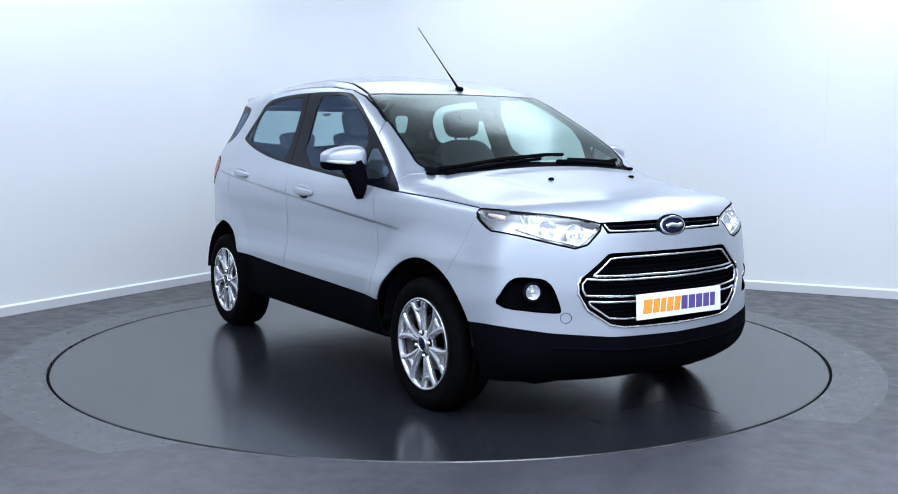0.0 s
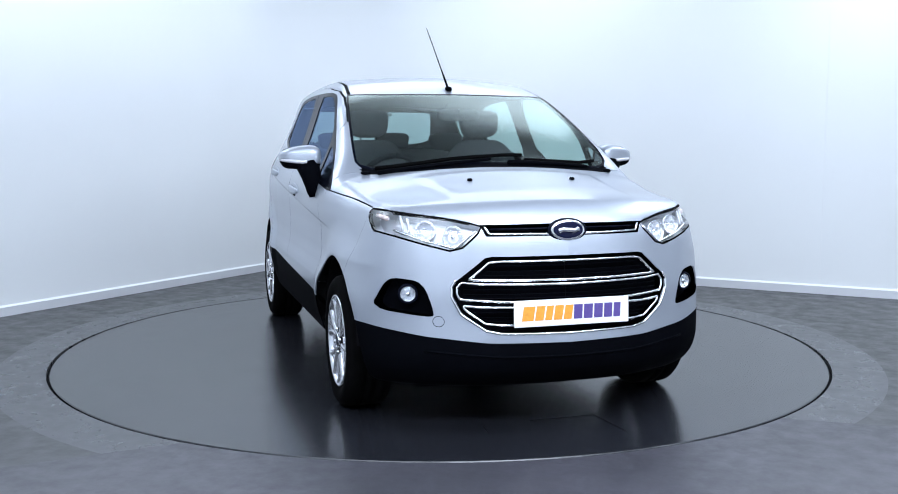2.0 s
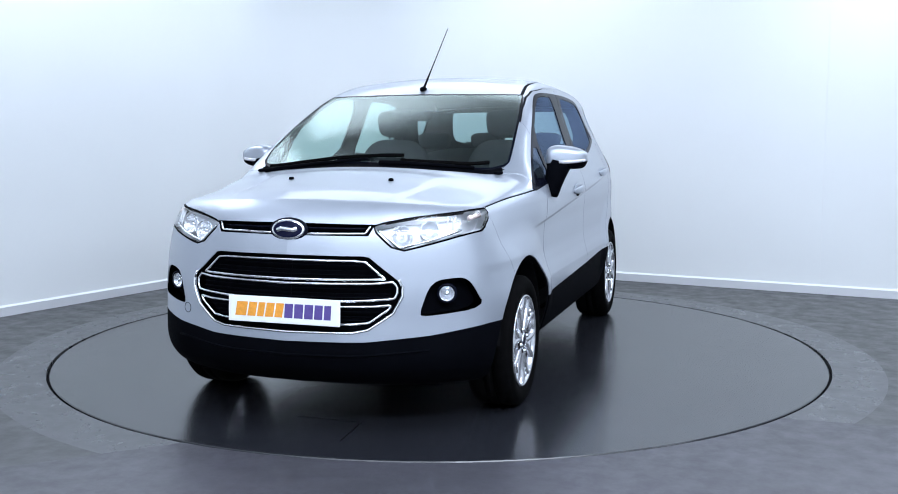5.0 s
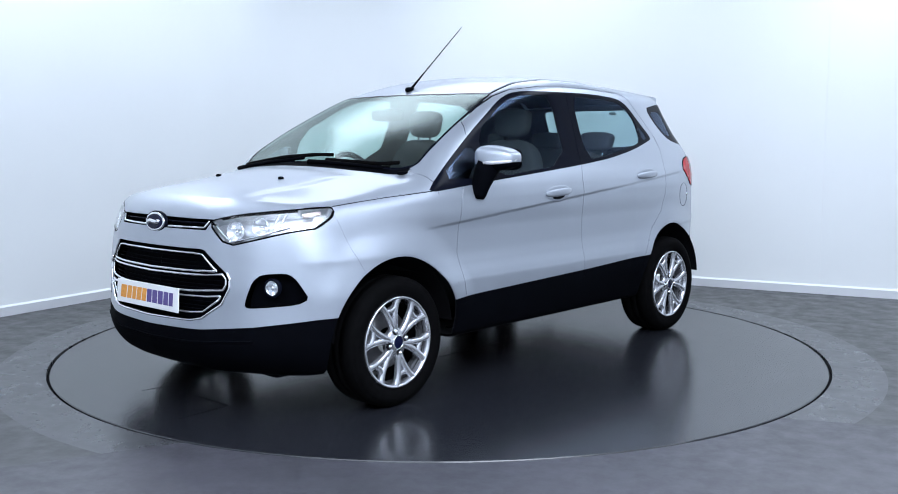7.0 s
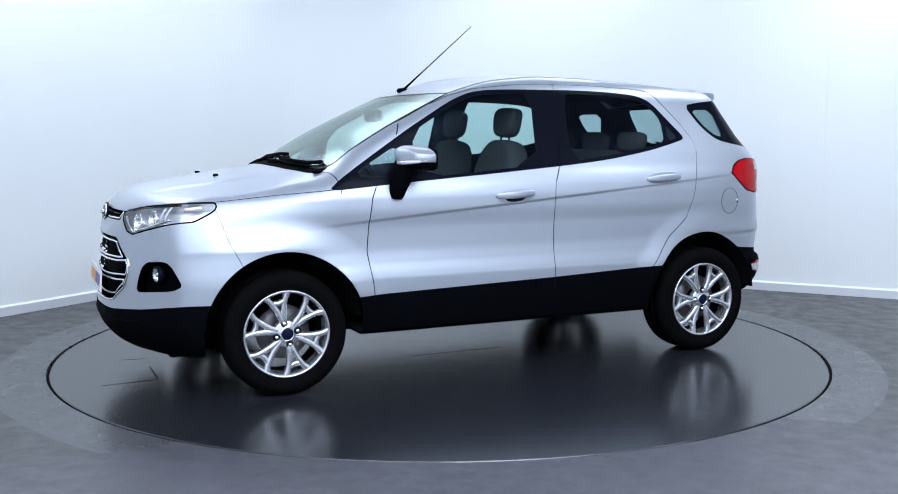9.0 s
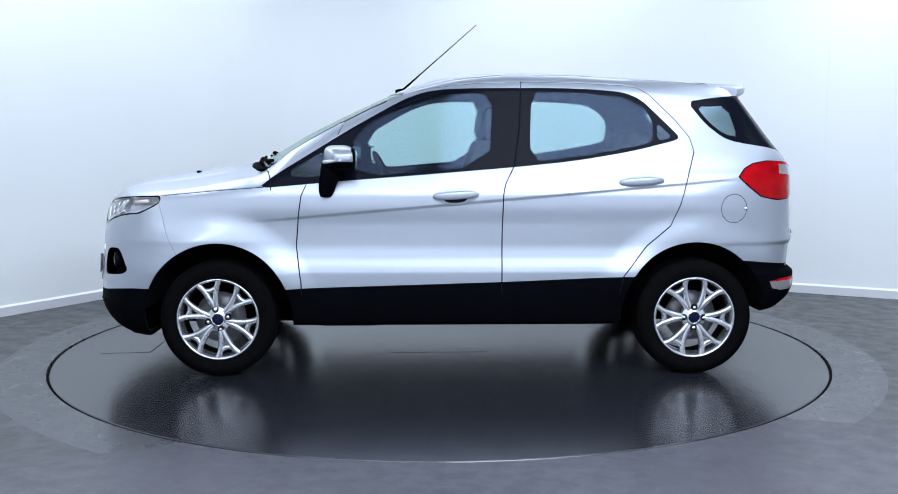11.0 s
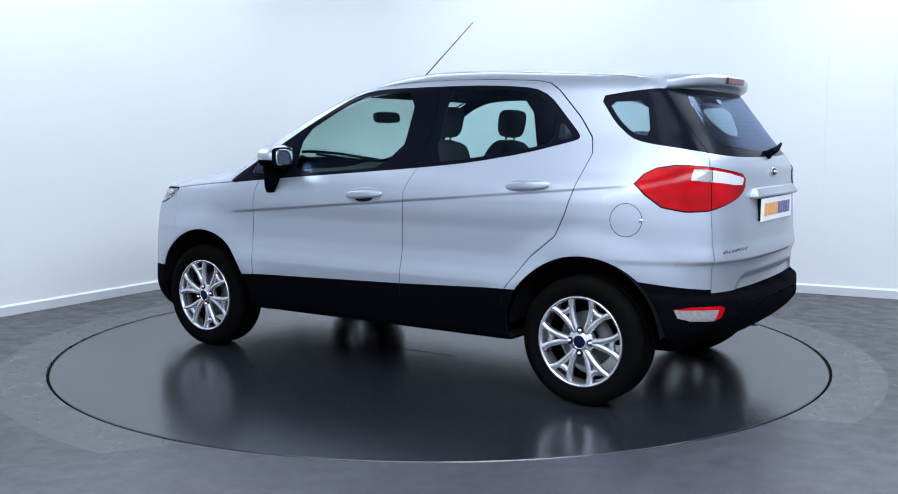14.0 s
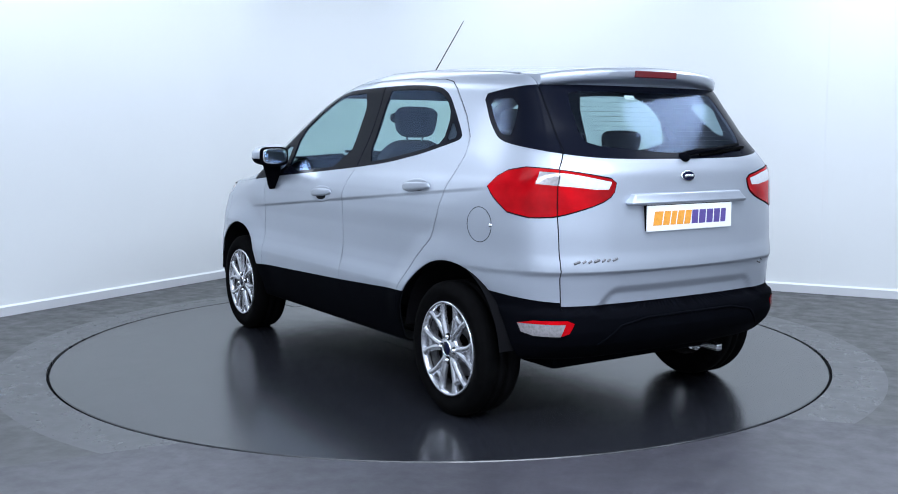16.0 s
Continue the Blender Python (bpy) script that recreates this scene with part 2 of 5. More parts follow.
def body(P):
    """Below zero inside the body, above zero outside."""
    x, y, z = P[:, 0], np.abs(P[:, 1]), P[:, 2]
    w = WIDE(z) - TAPER_F(np.maximum(x, 0.7)) - TAPER_R(np.maximum(-x, 0.9))
    w = w - step(0.85, 1.6, x) * np.maximum(z - 0.72, 0) * 0.42 - step(0.35, 0.95, x) * step(1.0, 1.2, z) * 0.01
    w = w - step(1.0, 1.75, -x) * step(1.1, 1.45, z) * 0.035
    below = 0.849 + (0.75 - x) * 0.0855 - z
    w = w + (0.0015 - 0.0060 * step(-0.002, 0.016, below)) * (1 - step(0.03, 0.26, below)) * (1 - step(0.0, 0.14, -below)) * step(-1.62, -1.45, x) * (1 - step(0.72, 1.05, x))
    for hx in HUB_X:
        r = np.hypot(x - hx, z - HUB_Z - 0.01)
        w = w + 0.020 * (1 - step(0.40, 0.56, r)) * step(0.3, 0.5, z)
    side = (y - w) * 0.95
    sweep = 0.26 * (1 - step(1.15, 1.6, x)) * step(-0.6, 0.2, x)
    xe = x + sweep * y * y
    zt = TOP(xe)
    slope = (TOP(xe + 0.01) - TOP(xe - 0.01)) / 0.02
    crown = 0.11 * (1 - step(-0.1, 0.35, x)) + 0.10 * step(0.78, 1.0, x) + 0.04 * step(1.0, 1.45, x)
    zt = zt + 0.007 * (1 - step(-0.03, 0.03, y - 0.47 + 0.10 * (x - 1.0))) * step(1.12, 1.25, x) * (1 - step(1.6, 1.8, x))
    top = (z - zt + crown * y * y) / np.sqrt(1 + slope * slope)
    front = (x - NOSE(z) + NOSE_D(y)) / np.sqrt(1 + np.minimum(((NOSE_D(y + 0.01) - NOSE_D(y - 0.01)) / 0.02)**2, 9))
    yn = y * (1 + 0.38 * (0.83 / np.maximum(w, 0.4) - 1) * step(1.1, 1.3, z))
    inset = 0.012 * (1 - step(0.597, 0.637, z)) * step(0.50, 0.53, z) * (1 - step(-0.028, 0.028, y - 0.40 - (0.63 - z) * 0.9))
    rear = (-x - TAIL(z) + inset + TAIL_D(yn)) / np.sqrt(1.1 + np.minimum(((TAIL_D(yn + 0.01) - TAIL_D(yn - 0.01)) / 0.02)**2, 9))
    bottom = 0.265 - 0.065 * step(1.3, 1.6, x) + 0.055 * step(1.3, 1.8, -x) - z
    f = smax(side, front, 0.06)
    f = smax(f, rear, 0.035)
    f = smax(f, top, 0.075 - 0.035 * step(1.0, 1.5, x))
    return smax(f, bottom, 0.03)


def body_normal(P):
    g = np.stack([body(P + d) - body(P - d) for d in np.eye(3) * 0.002], 1)
    return g / np.maximum(np.linalg.norm(g, axis=1, keepdims=True), 1e-9)


def shoot(O, D, far=2.2):
    lo, hi = np.zeros(len(O)), np.full(len(O), far)
    for _ in range(30):
        mid = (lo + hi) / 2
        inside = body(O + D * mid[:, None]) < 0
        lo, hi = np.where(inside, mid, lo), np.where(inside, hi, mid)
    return O + D * lo[:, None]


def onto(yz_or, axis, guess_out, inset=0.0):
    """Points of the body met when coming in along an axis; the given coordinates are the other two in order."""
    q = np.atleast_2d(np.array(yz_or, float))
    O = np.zeros((len(q), 3))
    others = [i for i in range(3) if i != axis]
    O[:, others] = q
    D = np.zeros(3)
    D[axis] = np.sign(guess_out)
    start = {0: 0.0, 1: 0.0, 2: 0.5}[axis]
    O[:, axis] = start
    H = shoot(O, np.tile(D, (len(q), 1)), 2.6)
    return H + body_normal(H) * -inset


def body_grid(nb, nx, na):
    b = np.radians(np.linspace(-90, 90, nb))
    ring = np.stack([np.zeros(nb), np.cos(b), np.sin(b)], 1)
    rows = []
    xr, xf, zc = -1.62, 1.62, 0.70
    for a in np.linspace(90, 0, na, endpoint=False):
        a = radians(a)
        rows.append((np.array([xr, 0, zc]), ring * math.cos(a) + np.array([-math.sin(a), 0, 0])))
    for xx in np.linspace(xr, xf, nx):
        rows.append((np.array([xx, 0, zc]), ring))
    for a in np.linspace(0, 90, na + 1)[1:]:
        a = radians(a)
        rows.append((np.array([xf, 0, zc]), ring * math.cos(a) + np.array([math.sin(a), 0, 0])))
    O = np.concatenate([np.tile(o, (nb, 1)) for o, _ in rows])
    D = np.concatenate([d for _, d in rows])
    V = shoot(O, D)
    V[:, 1] = np.maximum(V[:, 1], 0)
    i, j = np.meshgrid(np.arange(len(rows) - 1), np.arange(nb - 1), indexing="ij")
    k = (i * nb + j).ravel()
    T = np.concatenate([np.stack([k, k + nb + 1, k + nb], 1), np.stack([k, k + 1, k + nb + 1], 1)])
    tri = V[T]
    area = np.linalg.norm(np.cross(tri[:, 1] - tri[:, 0], tri[:, 2] - tri[:, 0]), axis=1)
    return tri[area > 1e-9]


AX = {"side": (0, 2), "front": (1, 2), "top": (0, 1)}


def cut(tri, view, p, q, where=None):
    """Splits the triangles that the line from p to q crosses in a view."""
    a, b = AX[view]
    p, q = np.array(p, float), np.array(q, float)
    d = q - p
    ln = np.hypot(*d)
    if ln < 1e-6:
        return tri
    n = np.array([-d[1], d[0]]) / ln
    P2 = tri[:, :, (a, b)]
    s = (P2 - p) @ n
    t = (P2 - p) @ (d / ln)
    hit = (s.min(1) < -1e-6) & (s.max(1) > 1e-6) & (t.max(1) > -0.002) & (t.min(1) < ln + 0.002)
    if where is not None:
        hit &= where(tri.mean(1))
    if not hit.any():
        return tri
    keep, T, S = tri[~hit], tri[hit], s[hit]
    S = np.where(np.abs(S) < 1e-6, 0.0, S)
    pos = S > 0
    lone = np.where(pos.sum(1) == 1, pos.argmax(1), np.where((~pos).sum(1) == 1, (~pos).argmax(1), 0))
    idx = (lone[:, None] + np.arange(3)) % 3
    r = np.arange(len(T))[:, None]
    T, S = T[r, idx], S[r, idx]
    A, B, C = T[:, 0], T[:, 1], T[:, 2]
    u = np.clip(S[:, 0] / (S[:, 0] - S[:, 1]), 0, 1)[:, None]
    v = np.clip(S[:, 0] / (S[:, 0] - S[:, 2]), 0, 1)[:, None]
    M, N = A + (B - A) * u, A + (C - A) * v
    out = np.concatenate([keep, np.stack([A, M, N], 1), np.stack([M, B, C], 1), np.stack([M, C, N], 1)])
    area = np.linalg.norm(np.cross(out[:, 1] - out[:, 0], out[:, 2] - out[:, 0]), axis=1)
    return out[area > 1e-11]


def cut_poly(tri, view, poly, where=None, closed=True):
    n = len(poly)
    for i in range(n if closed else n - 1):
        tri = cut(tri, view, poly[i], poly[(i + 1) % n], where)
    return tri


def inside(c, view, poly):
    a, b = AX[view]
    x, y = c[:, a], c[:, b]
    r = np.zeros(len(c), bool)
    p = np.array(poly)
    for (x0, y0), (x1, y1) in zip(p, np.roll(p, -1, 0)):
        if y0 != y1:
            r ^= ((y0 > y) != (y1 > y)) & (x < (x1 - x0) * (y - y0) / (y1 - y0) + x0)
    return r


def near(c, view, line, r):
    a, b = AX[view]
    q = c[:, (a, b)]
    best = np.full(len(c), 9.0)
    line = np.array(line, float)
    for p0, p1 in zip(line[:-1], line[1:]):
        d = p1 - p0
        t = np.clip(((q - p0) @ d) / (d @ d), 0, 1)
        best = np.minimum(best, np.hypot(*(q - p0 - t[:, None] * d).T))
    return best < r


def offset_line(line, r):
    p = np.array(line, float)
    d = np.gradient(p, axis=0)
    n = np.stack([-d[:, 1], d[:, 0]], 1) / np.linalg.norm(d, axis=1, keepdims=True)
    return p + n * r


def grown(poly, r):
    """A closed outline moved outwards (r above zero) or inwards."""
    p = np.array(poly, float)
    d = np.roll(p, -1, 0) - np.roll(p, 1, 0)
    n = np.stack([d[:, 1], -d[:, 0]], 1) / np.linalg.norm(d, axis=1, keepdims=True)
    area = 0.5 * np.sum(p[:, 0] * np.roll(p[:, 1], -1) - np.roll(p[:, 0], -1) * p[:, 1])
    return p + n * r * np.sign(area)


def superell(c, r, e=0.5, nu=28, nv=16, zlo=-9.0, zhi=9.0):
    """A rounded block: a squared ellipsoid about c with the half sizes r."""
    def pw(v):
        return math.copysign(abs(v)**e, v)
    V, F = [], []
    for i in range(nv + 1):
        b = math.pi * (i / nv - 0.5)
        for j in range(nu):
            a = 2 * math.pi * j / nu
            z = min(max(r[2] * pw(math.sin(b)), zlo), zhi)
            V.append((c[0] + r[0] * pw(math.cos(b)) * pw(math.cos(a)), c[1] + r[1] * pw(math.cos(b)) * pw(math.sin(a)), c[2] + z))
    for i in range(nv):
        for j in range(nu):
            F.append((i * nu + j, i * nu + (j + 1) % nu, (i + 1) * nu + (j + 1) % nu, (i + 1) * nu + j))
    return V, F


# ---- the car ----
DLO = rounded([(0.965, 0.995), (0.73, 1.015), (0.522, 1.033), (0.08, 1.066), (-0.369, 1.102), (-0.688, 1.133), (-0.995, 1.183), (-1.20, 1.232), (-1.262, 1.25), (-1.262, 1.272), (-1.19, 1.345), (-1.073, 1.462),
               (-0.98, 1.502), (-0.80, 1.518), (-0.595, 1.525), (-0.239, 1.524), (-0.02, 1.519), (0.099, 1.503), (0.222, 1.456), (0.467, 1.318), (0.556, 1.264), (0.886, 1.060)], 1)
PANE_F = rounded([(0.475, 1.050), (-0.245, 1.112), (-0.275, 1.500), (-0.02, 1.500), (0.085, 1.485), (0.205, 1.440), (0.475, 1.285)], 1)
PANE_Q = rounded([(0.86, 1.058), (0.53, 1.052), (0.53, 1.245)], 1)
PANE_R = rounded([(-0.46, 1.130), (-0.688, 1.155), (-0.995, 1.205), (-1.128, 1.236), (-1.128, 1.365), (-1.065, 1.435), (-0.97, 1.480), (-0.80, 1.496), (-0.595, 1.503), (-0.48, 1.503)], 1)
PANE_S = rounded([(-1.148, 1.240), (-1.235, 1.260), (-1.148, 1.345)], 1)
DOOR_F = [(0.74, 0.44), (0.742, 0.50), (0.768, 0.693), (0.755, 0.849), (0.738, 0.96), (0.715, 1.01), (0.70, 1.05), (0.60, 1.26), (0.556, 1.275), (0.525, 1.343), (0.375, 1.420), (0.222, 1.484), (0.068, 1.525), (-0.17, 1.551), (-0.425, 1.558),
          (-0.410, 1.30), (-0.375, 1.105), (-0.330, 1.02), (-0.318, 0.962), (-0.311, 0.75), (-0.309, 0.44)]
DOOR_R = [(-0.309, 0.44), (-0.311, 0.75), (-0.318, 0.962), (-0.330, 1.02), (-0.375, 1.105), (-0.410, 1.30), (-0.425, 1.558), (-0.70, 1.555), (-0.98, 1.540), (-1.06, 1.525), (-1.115, 1.49), (-1.25, 1.355), (-1.325, 1.26),
          (-1.342, 1.184), (-1.295, 1.05), (-1.25, 0.902), (-1.2, 0.795), (-1.074, 0.691), (-0.95, 0.533), (-0.93, 0.44)]
SILL = [(0.85, 0.468), (0.74, 0.474), (-0.309, 0.504), (-0.95, 0.530), (-1.05, 0.533)]
REARDARK = rounded([(-1.325, 1.452), (-1.42, 1.330), (-1.51, 1.258), (-1.58, 1.234), (-1.80, 1.200), (-1.94, 1.162), (-2.1, 1.13), (-2.1, 1.485), (-1.70, 1.487), (-1.60, 1.487), (-1.45, 1.472)], 1)
HEAD = rounded([(0.362, 0.886), (0.40, 0.898), (0.50, 0.920), (0.62, 0.935), (0.70, 0.944), (0.83, 0.950), (0.83, 0.880), (0.72, 0.858), (0.60, 0.822), (0.467, 0.788)], 1)
FOG = rounded([(0.746, 0.646), (0.712, 0.676), (0.602, 0.665), (0.556, 0.522), (0.59, 0.518), (0.790, 0.540)], 2)
HEADS = rounded([(2.2, 1.02), (1.58, 0.99), (1.52, 0.955), (1.495, 0.938), (1.510, 0.914), (1.58, 0.878), (1.70, 0.828), (1.80, 0.74), (2.2, 0.74)], 1)
TAILS = rounded([(-1.576, 1.052), (-1.61, 1.090), (-1.66, 1.117), (-1.75, 1.132), (-2.2, 1.15), (-2.2, 0.90), (-1.80, 0.930), (-1.70, 0.950), (-1.63, 1.002)], 0)
GRILLE = [(-0.2, 0.768), (0.335, 0.768), (0.36, 0.763), (0.475, 0.668), (0.490, 0.640), (0.490, 0.605), (0.455, 0.535), (0.36, 0.468), (0.30, 0.455), (0.0, 0.448), (-0.2, 0.448)]
SLOT = [(-0.2, 0.902), (0.372, 0.897), (0.35, 0.850), (-0.2, 0.848)]
TAILL = rounded([(0.400, 1.080), (0.53, 1.104), (0.66, 1.125), (0.735, 1.135), (0.84, 1.140), (0.84, 0.93), (0.725, 0.930), (0.658, 0.934), (0.48, 0.985), (0.418, 1.02)], 1)
GATE = [(0.54, 1.62), (0.545, 1.50), (0.585, 1.20), (0.635, 1.13), (0.652, 1.05), (0.655, 0.94), (0.65, 0.72), (0.640, 0.60), (0.636, 0.545)]
SCREEN_O = rounded([(0.297, -0.15), (0.300, 0.0), (0.297, 0.15), (0.275, 0.35), (0.215, 0.555), (0.20, 0.59), (0.40, 0.625), (0.60, 0.655), (0.80, 0.682), (0.89, 0.685), (0.95, 0.60), (1.005, 0.40), (1.035, 0.20), (1.045, 0.0), (1.035, -0.2)], 1)
HOODLINE = [(0.93, 1.003), (1.20, 0.982), (1.495, 0.953), (1.56, 0.95)]
COWL = [(1.105, -0.1), (1.105, 0.0), (1.095, 0.2), (1.065, 0.40), (1.0, 0.60), (0.935, 0.70), (0.89, 0.86)]
BUMPSEAM = [(1.52, 0.96), (1.49, 0.89), (1.45, 0.76), (1.36, 0.58)]
DITCH = [(0.20, 0.575), (0.0, 0.55), (-0.35, 0.535), (-0.9, 0.528), (-1.46, 0.535)]
SPOIL = [(-1.47, -0.01), (-1.47, 0.54)]
LOWF = [(-0.1, 0.405), (0.0, 0.405), (0.35, 0.412), (0.6, 0.437), (0.8, 0.468), (0.9, 0.472)]
LOWR_Z = 0.585
TAILW = [(0.424, 1.072), (0.53, 1.094), (0.64, 1.111), (0.692, 1.116), (0.712, 1.066), (0.66, 1.060), (0.58, 1.052), (0.50, 1.042), (0.440, 1.042)]
REFL = rounded([(0.768, 0.500), (0.600, 0.505), (0.632, 0.436), (0.756, 0.437)], 1)
CORNP = rounded([(-1.372, 1.428), (-1.44, 1.342), (-1.52, 1.276), (-1.60, 1.262), (-1.555, 1.432)], 1)
REARP = rounded([(-0.3, 1.188), (0.0, 1.188), (0.40, 1.215), (0.49, 1.245), (0.45, 1.45), (0.40, 1.462), (-0.3, 1.462)], 1)
REFLC = [(0.85, 0.486), (0.640, 0.487), (0.668, 0.40), (0.85, 0.40)]

tri = body_grid(150, 200, 62)
isx = lambda c: (c[:, 1] > 0.45)
for d in (-0.06, -0.004, 0.000, 0.004, 0.008, 0.012, 0.018, 0.06):  # follow the shoulder crease
    tri = cut(tri, "side", (1.05, 0.849 - 0.30 * 0.0855 - d), (-1.62, 0.849 + 2.37 * 0.0855 - d), isx)
for d in (0.552, 0.575, 0.60, 0.62):
    tri = cut(tri, "side", (0.80, d), (-1.0, d), isx)
flat = tri.reshape(-1, 3)
for _ in range(3):
    flat = flat - body_normal(flat) * body(flat)[:, None] * np.where(flat[:, 1:2] > 0.45, 1.0, 0.0)
tri = flat.reshape(-1, 3, 3)
fwd = lambda c: c[:, 0] > 1.35
aft = lambda c: c[:, 0] < -1.40
upper = lambda c: c[:, 2] > 0.9
GAPS = [("side", DOOR_F[:6], isx, 0.0032), ("side", DOOR_F[8:], isx, 0.0032), ("side", DOOR_R, isx, 0.0032), ("side", HOODLINE, lambda c: (c[:, 1] > 0.55) & (c[:, 0] > 0.9) & (c[:, 0] < 1.495), 0.0031), ("side", BUMPSEAM, isx, 0.0014),
        ("top", DITCH, lambda c: c[:, 2] > 1.4, 0.010), ("front", GATE, aft, 0.0022), ("top", SPOIL, lambda c: c[:, 2] > 1.45, 0.002), ("top", COWL, lambda c: (c[:, 2] > 0.98), 0.003)]
for view, line, where, r in GAPS:
    for s in (-r, r):
        tri = cut_poly(tri, view, offset_line(line, s), where, closed=False)
for view, poly, where in (("side", DLO, isx), ("side", PANE_F, isx), ("side", PANE_Q, isx), ("side", PANE_R, isx), ("side", PANE_S, isx), ("side", REARDARK, lambda c: c[:, 0] < -1.2), ("side", CORNP, lambda c: c[:, 0] < -1.2), ("front", REARP, aft), ("side", HEADS, fwd), ("side", grown(HEADS, 0.009), fwd), ("side", TAILS, aft), ("front", HEAD, fwd), ("front", grown(HEAD, 0.008), fwd), ("front", FOG, fwd),
                          ("front", GRILLE, fwd), ("front", SLOT, fwd), ("front", TAILL, aft), ("front", grown(TAILL, 0.006), aft), ("side", grown(TAILS, 0.007), aft), ("front", TAILW, aft), ("front", REFL, aft), ("front", REFLC, aft), ("top", SCREEN_O, upper), ("top", grown(SCREEN_O, -0.012), upper)):
    tri = cut_poly(tri, view, poly, where)
tri = cut_poly(tri, "side", SILL, isx, closed=False)
tri = cut_poly(tri, "front", LOWF, fwd, closed=False)
tri = cut(tri, "front", (-0.1, 0.558), (0.66, 0.558), aft)
tri = cut(tri, "side", (-2.2, 0.603 - 0.57 * 0.11), (-1.33, 0.603 + 0.30 * 0.11), lambda c: c[:, 0] < -1.33)
ARCH = [[(hx + 0.394 * math.cos(radians(a)), HUB_Z + 0.010 + 0.394 * math.sin(radians(a))) for a in range(0, 360, 5)] for hx in HUB_X]
for ring in ARCH:
    tri = cut_poly(tri, "side", ring, lambda c: c[:, 1] > 0.4)

cen = tri.mean(1)
nrm = body_normal(cen)
label = np.full(len(tri), "side_panel", dtype=object)
free = np.ones(len(tri), bool)


def claim(name, mask):
    global free
    m = mask & free
    label[m] = name
    free &= ~m


X, Y, Z = cen.T
for ring in ARCH:
    claim("arch", inside(cen, "side", ring) & (Y > 0.5))
for name, poly in (("grille", GRILLE), ("slot", SLOT), ("fog", FOG)):
    claim(name, inside(cen, "front", poly) & fwd(cen))
claim("headlight", inside(cen, "front", HEAD) & fwd(cen) & inside(cen, "side", HEADS))
claim("headseal", inside(cen, "front", grown(HEAD, 0.008)) & fwd(cen) & inside(cen, "side", grown(HEADS, 0.009)))
gate_y = np.interp(Z, [p[1] for p in GATE[::-1]], [p[0] for p in GATE[::-1]])
in_gate = (Y < gate_y) & (X < -1.47)
claim("gap", near(cen, "front", GATE, 0.0022) & aft(cen) & (Z > 0.553))
in_tail = inside(cen, "front", TAILL) & inside(cen, "side", TAILS) & aft(cen)
claim("reflector_clear", inside(cen, "front", REFLC) & inside(cen, "front", REFL) & aft(cen))
claim("reflector_red", inside(cen, "front", REFL) & aft(cen))
claim("white_outer", inside(cen, "front", TAILW) & aft(cen) & ~in_gate)
claim("white_inner", inside(cen, "front", TAILW) & aft(cen) & in_gate)
claim("tail_outer", in_tail & ~in_gate)
claim("tail_inner", in_tail & in_gate)
claim("tailseal", inside(cen, "front", grown(TAILL, 0.006)) & inside(cen, "side", grown(TAILS, 0.007)) & aft(cen))
dark = inside(cen, "side", REARDARK) & aft(cen) | (inside(cen, "side", REARDARK) & (X < -1.2) & (Y > 0.4))
claim("gap", near(cen, "front", GATE, 0.0022) & aft(cen))
claim("rear_window", dark & in_gate & inside(cen, "front", REARP))
claim("rear_border", dark & in_gate)
claim("corner_window", dark & inside(cen, "side", CORNP))
claim("corner_border", dark)
claim("windscreen", inside(cen, "top", grown(SCREEN_O, -0.012)) & (Z > 1.0))
claim("screen_border", inside(cen, "top", SCREEN_O) & (Z > 1.0))
for view, line, where, r in GAPS[:6] + GAPS[7:]:
    claim("gap", near(cen, view, line, r) & where(cen))
for name, poly in (("pane_front", PANE_F), ("pane_quarter", PANE_Q), ("pane_rear", PANE_R), ("pane_fixed", PANE_S)):
    claim(name, inside(cen, "side", poly) & isx(cen))
fd, rd = inside(cen, "side", DOOR_F) & isx(cen), inside(cen, "side", DOOR_R) & isx(cen)
dl = inside(cen, "side", DLO) & isx(cen)
claim("trim_front", dl & (X > -0.41))
claim("trim_rear", dl)
sill_z = np.interp(X, [p[0] for p in SILL[::-1]], [p[1] for p in SILL[::-1]])
claim("sill_low", (Z < sill_z) & (X < HUB_X[0]) & (X > HUB_X[1]))
claim("front_door", fd)
claim("rear_door", rd)
claim("bumper_low", (X > 1.1) & (Z < np.interp(Y, [p[0] for p in LOWF], [p[1] for p in LOWF])))
claim("rear_bumper", (X < -1.338) & (Z < np.where(in_gate, 0.558, 0.603 + (X + 1.63) * 0.11)))
hood_z = np.where(X > 1.5, np.interp(Y, [0, 0.362, 0.5, 0.62, 0.725, 0.8], [0.904, 0.900, 0.922, 0.940, 0.949, 0.951]), np.interp(X, [p[0] for p in HOODLINE], [p[1] for p in HOODLINE]))
cowl_x = np.interp(Y, [p[1] for p in COWL], [p[0] for p in COWL])
claim("hood", (X > cowl_x) & (Z > hood_z))
seam_x = np.interp(Z, [p[1] for p in BUMPSEAM[::-1]], [p[0] for p in BUMPSEAM[::-1]])
claim("front_bumper", X > seam_x)
claim("fender", (X > 0.70) & (Z < 1.02))
claim("cowl", (X > 0.70) & (Y < 0.66) & (Z > 1.0) & (X < cowl_x) & (X > np.interp(Y, [0, 0.2, 0.4, 0.6, 0.685], [1.045, 1.035, 1.005, 0.95, 0.89])))
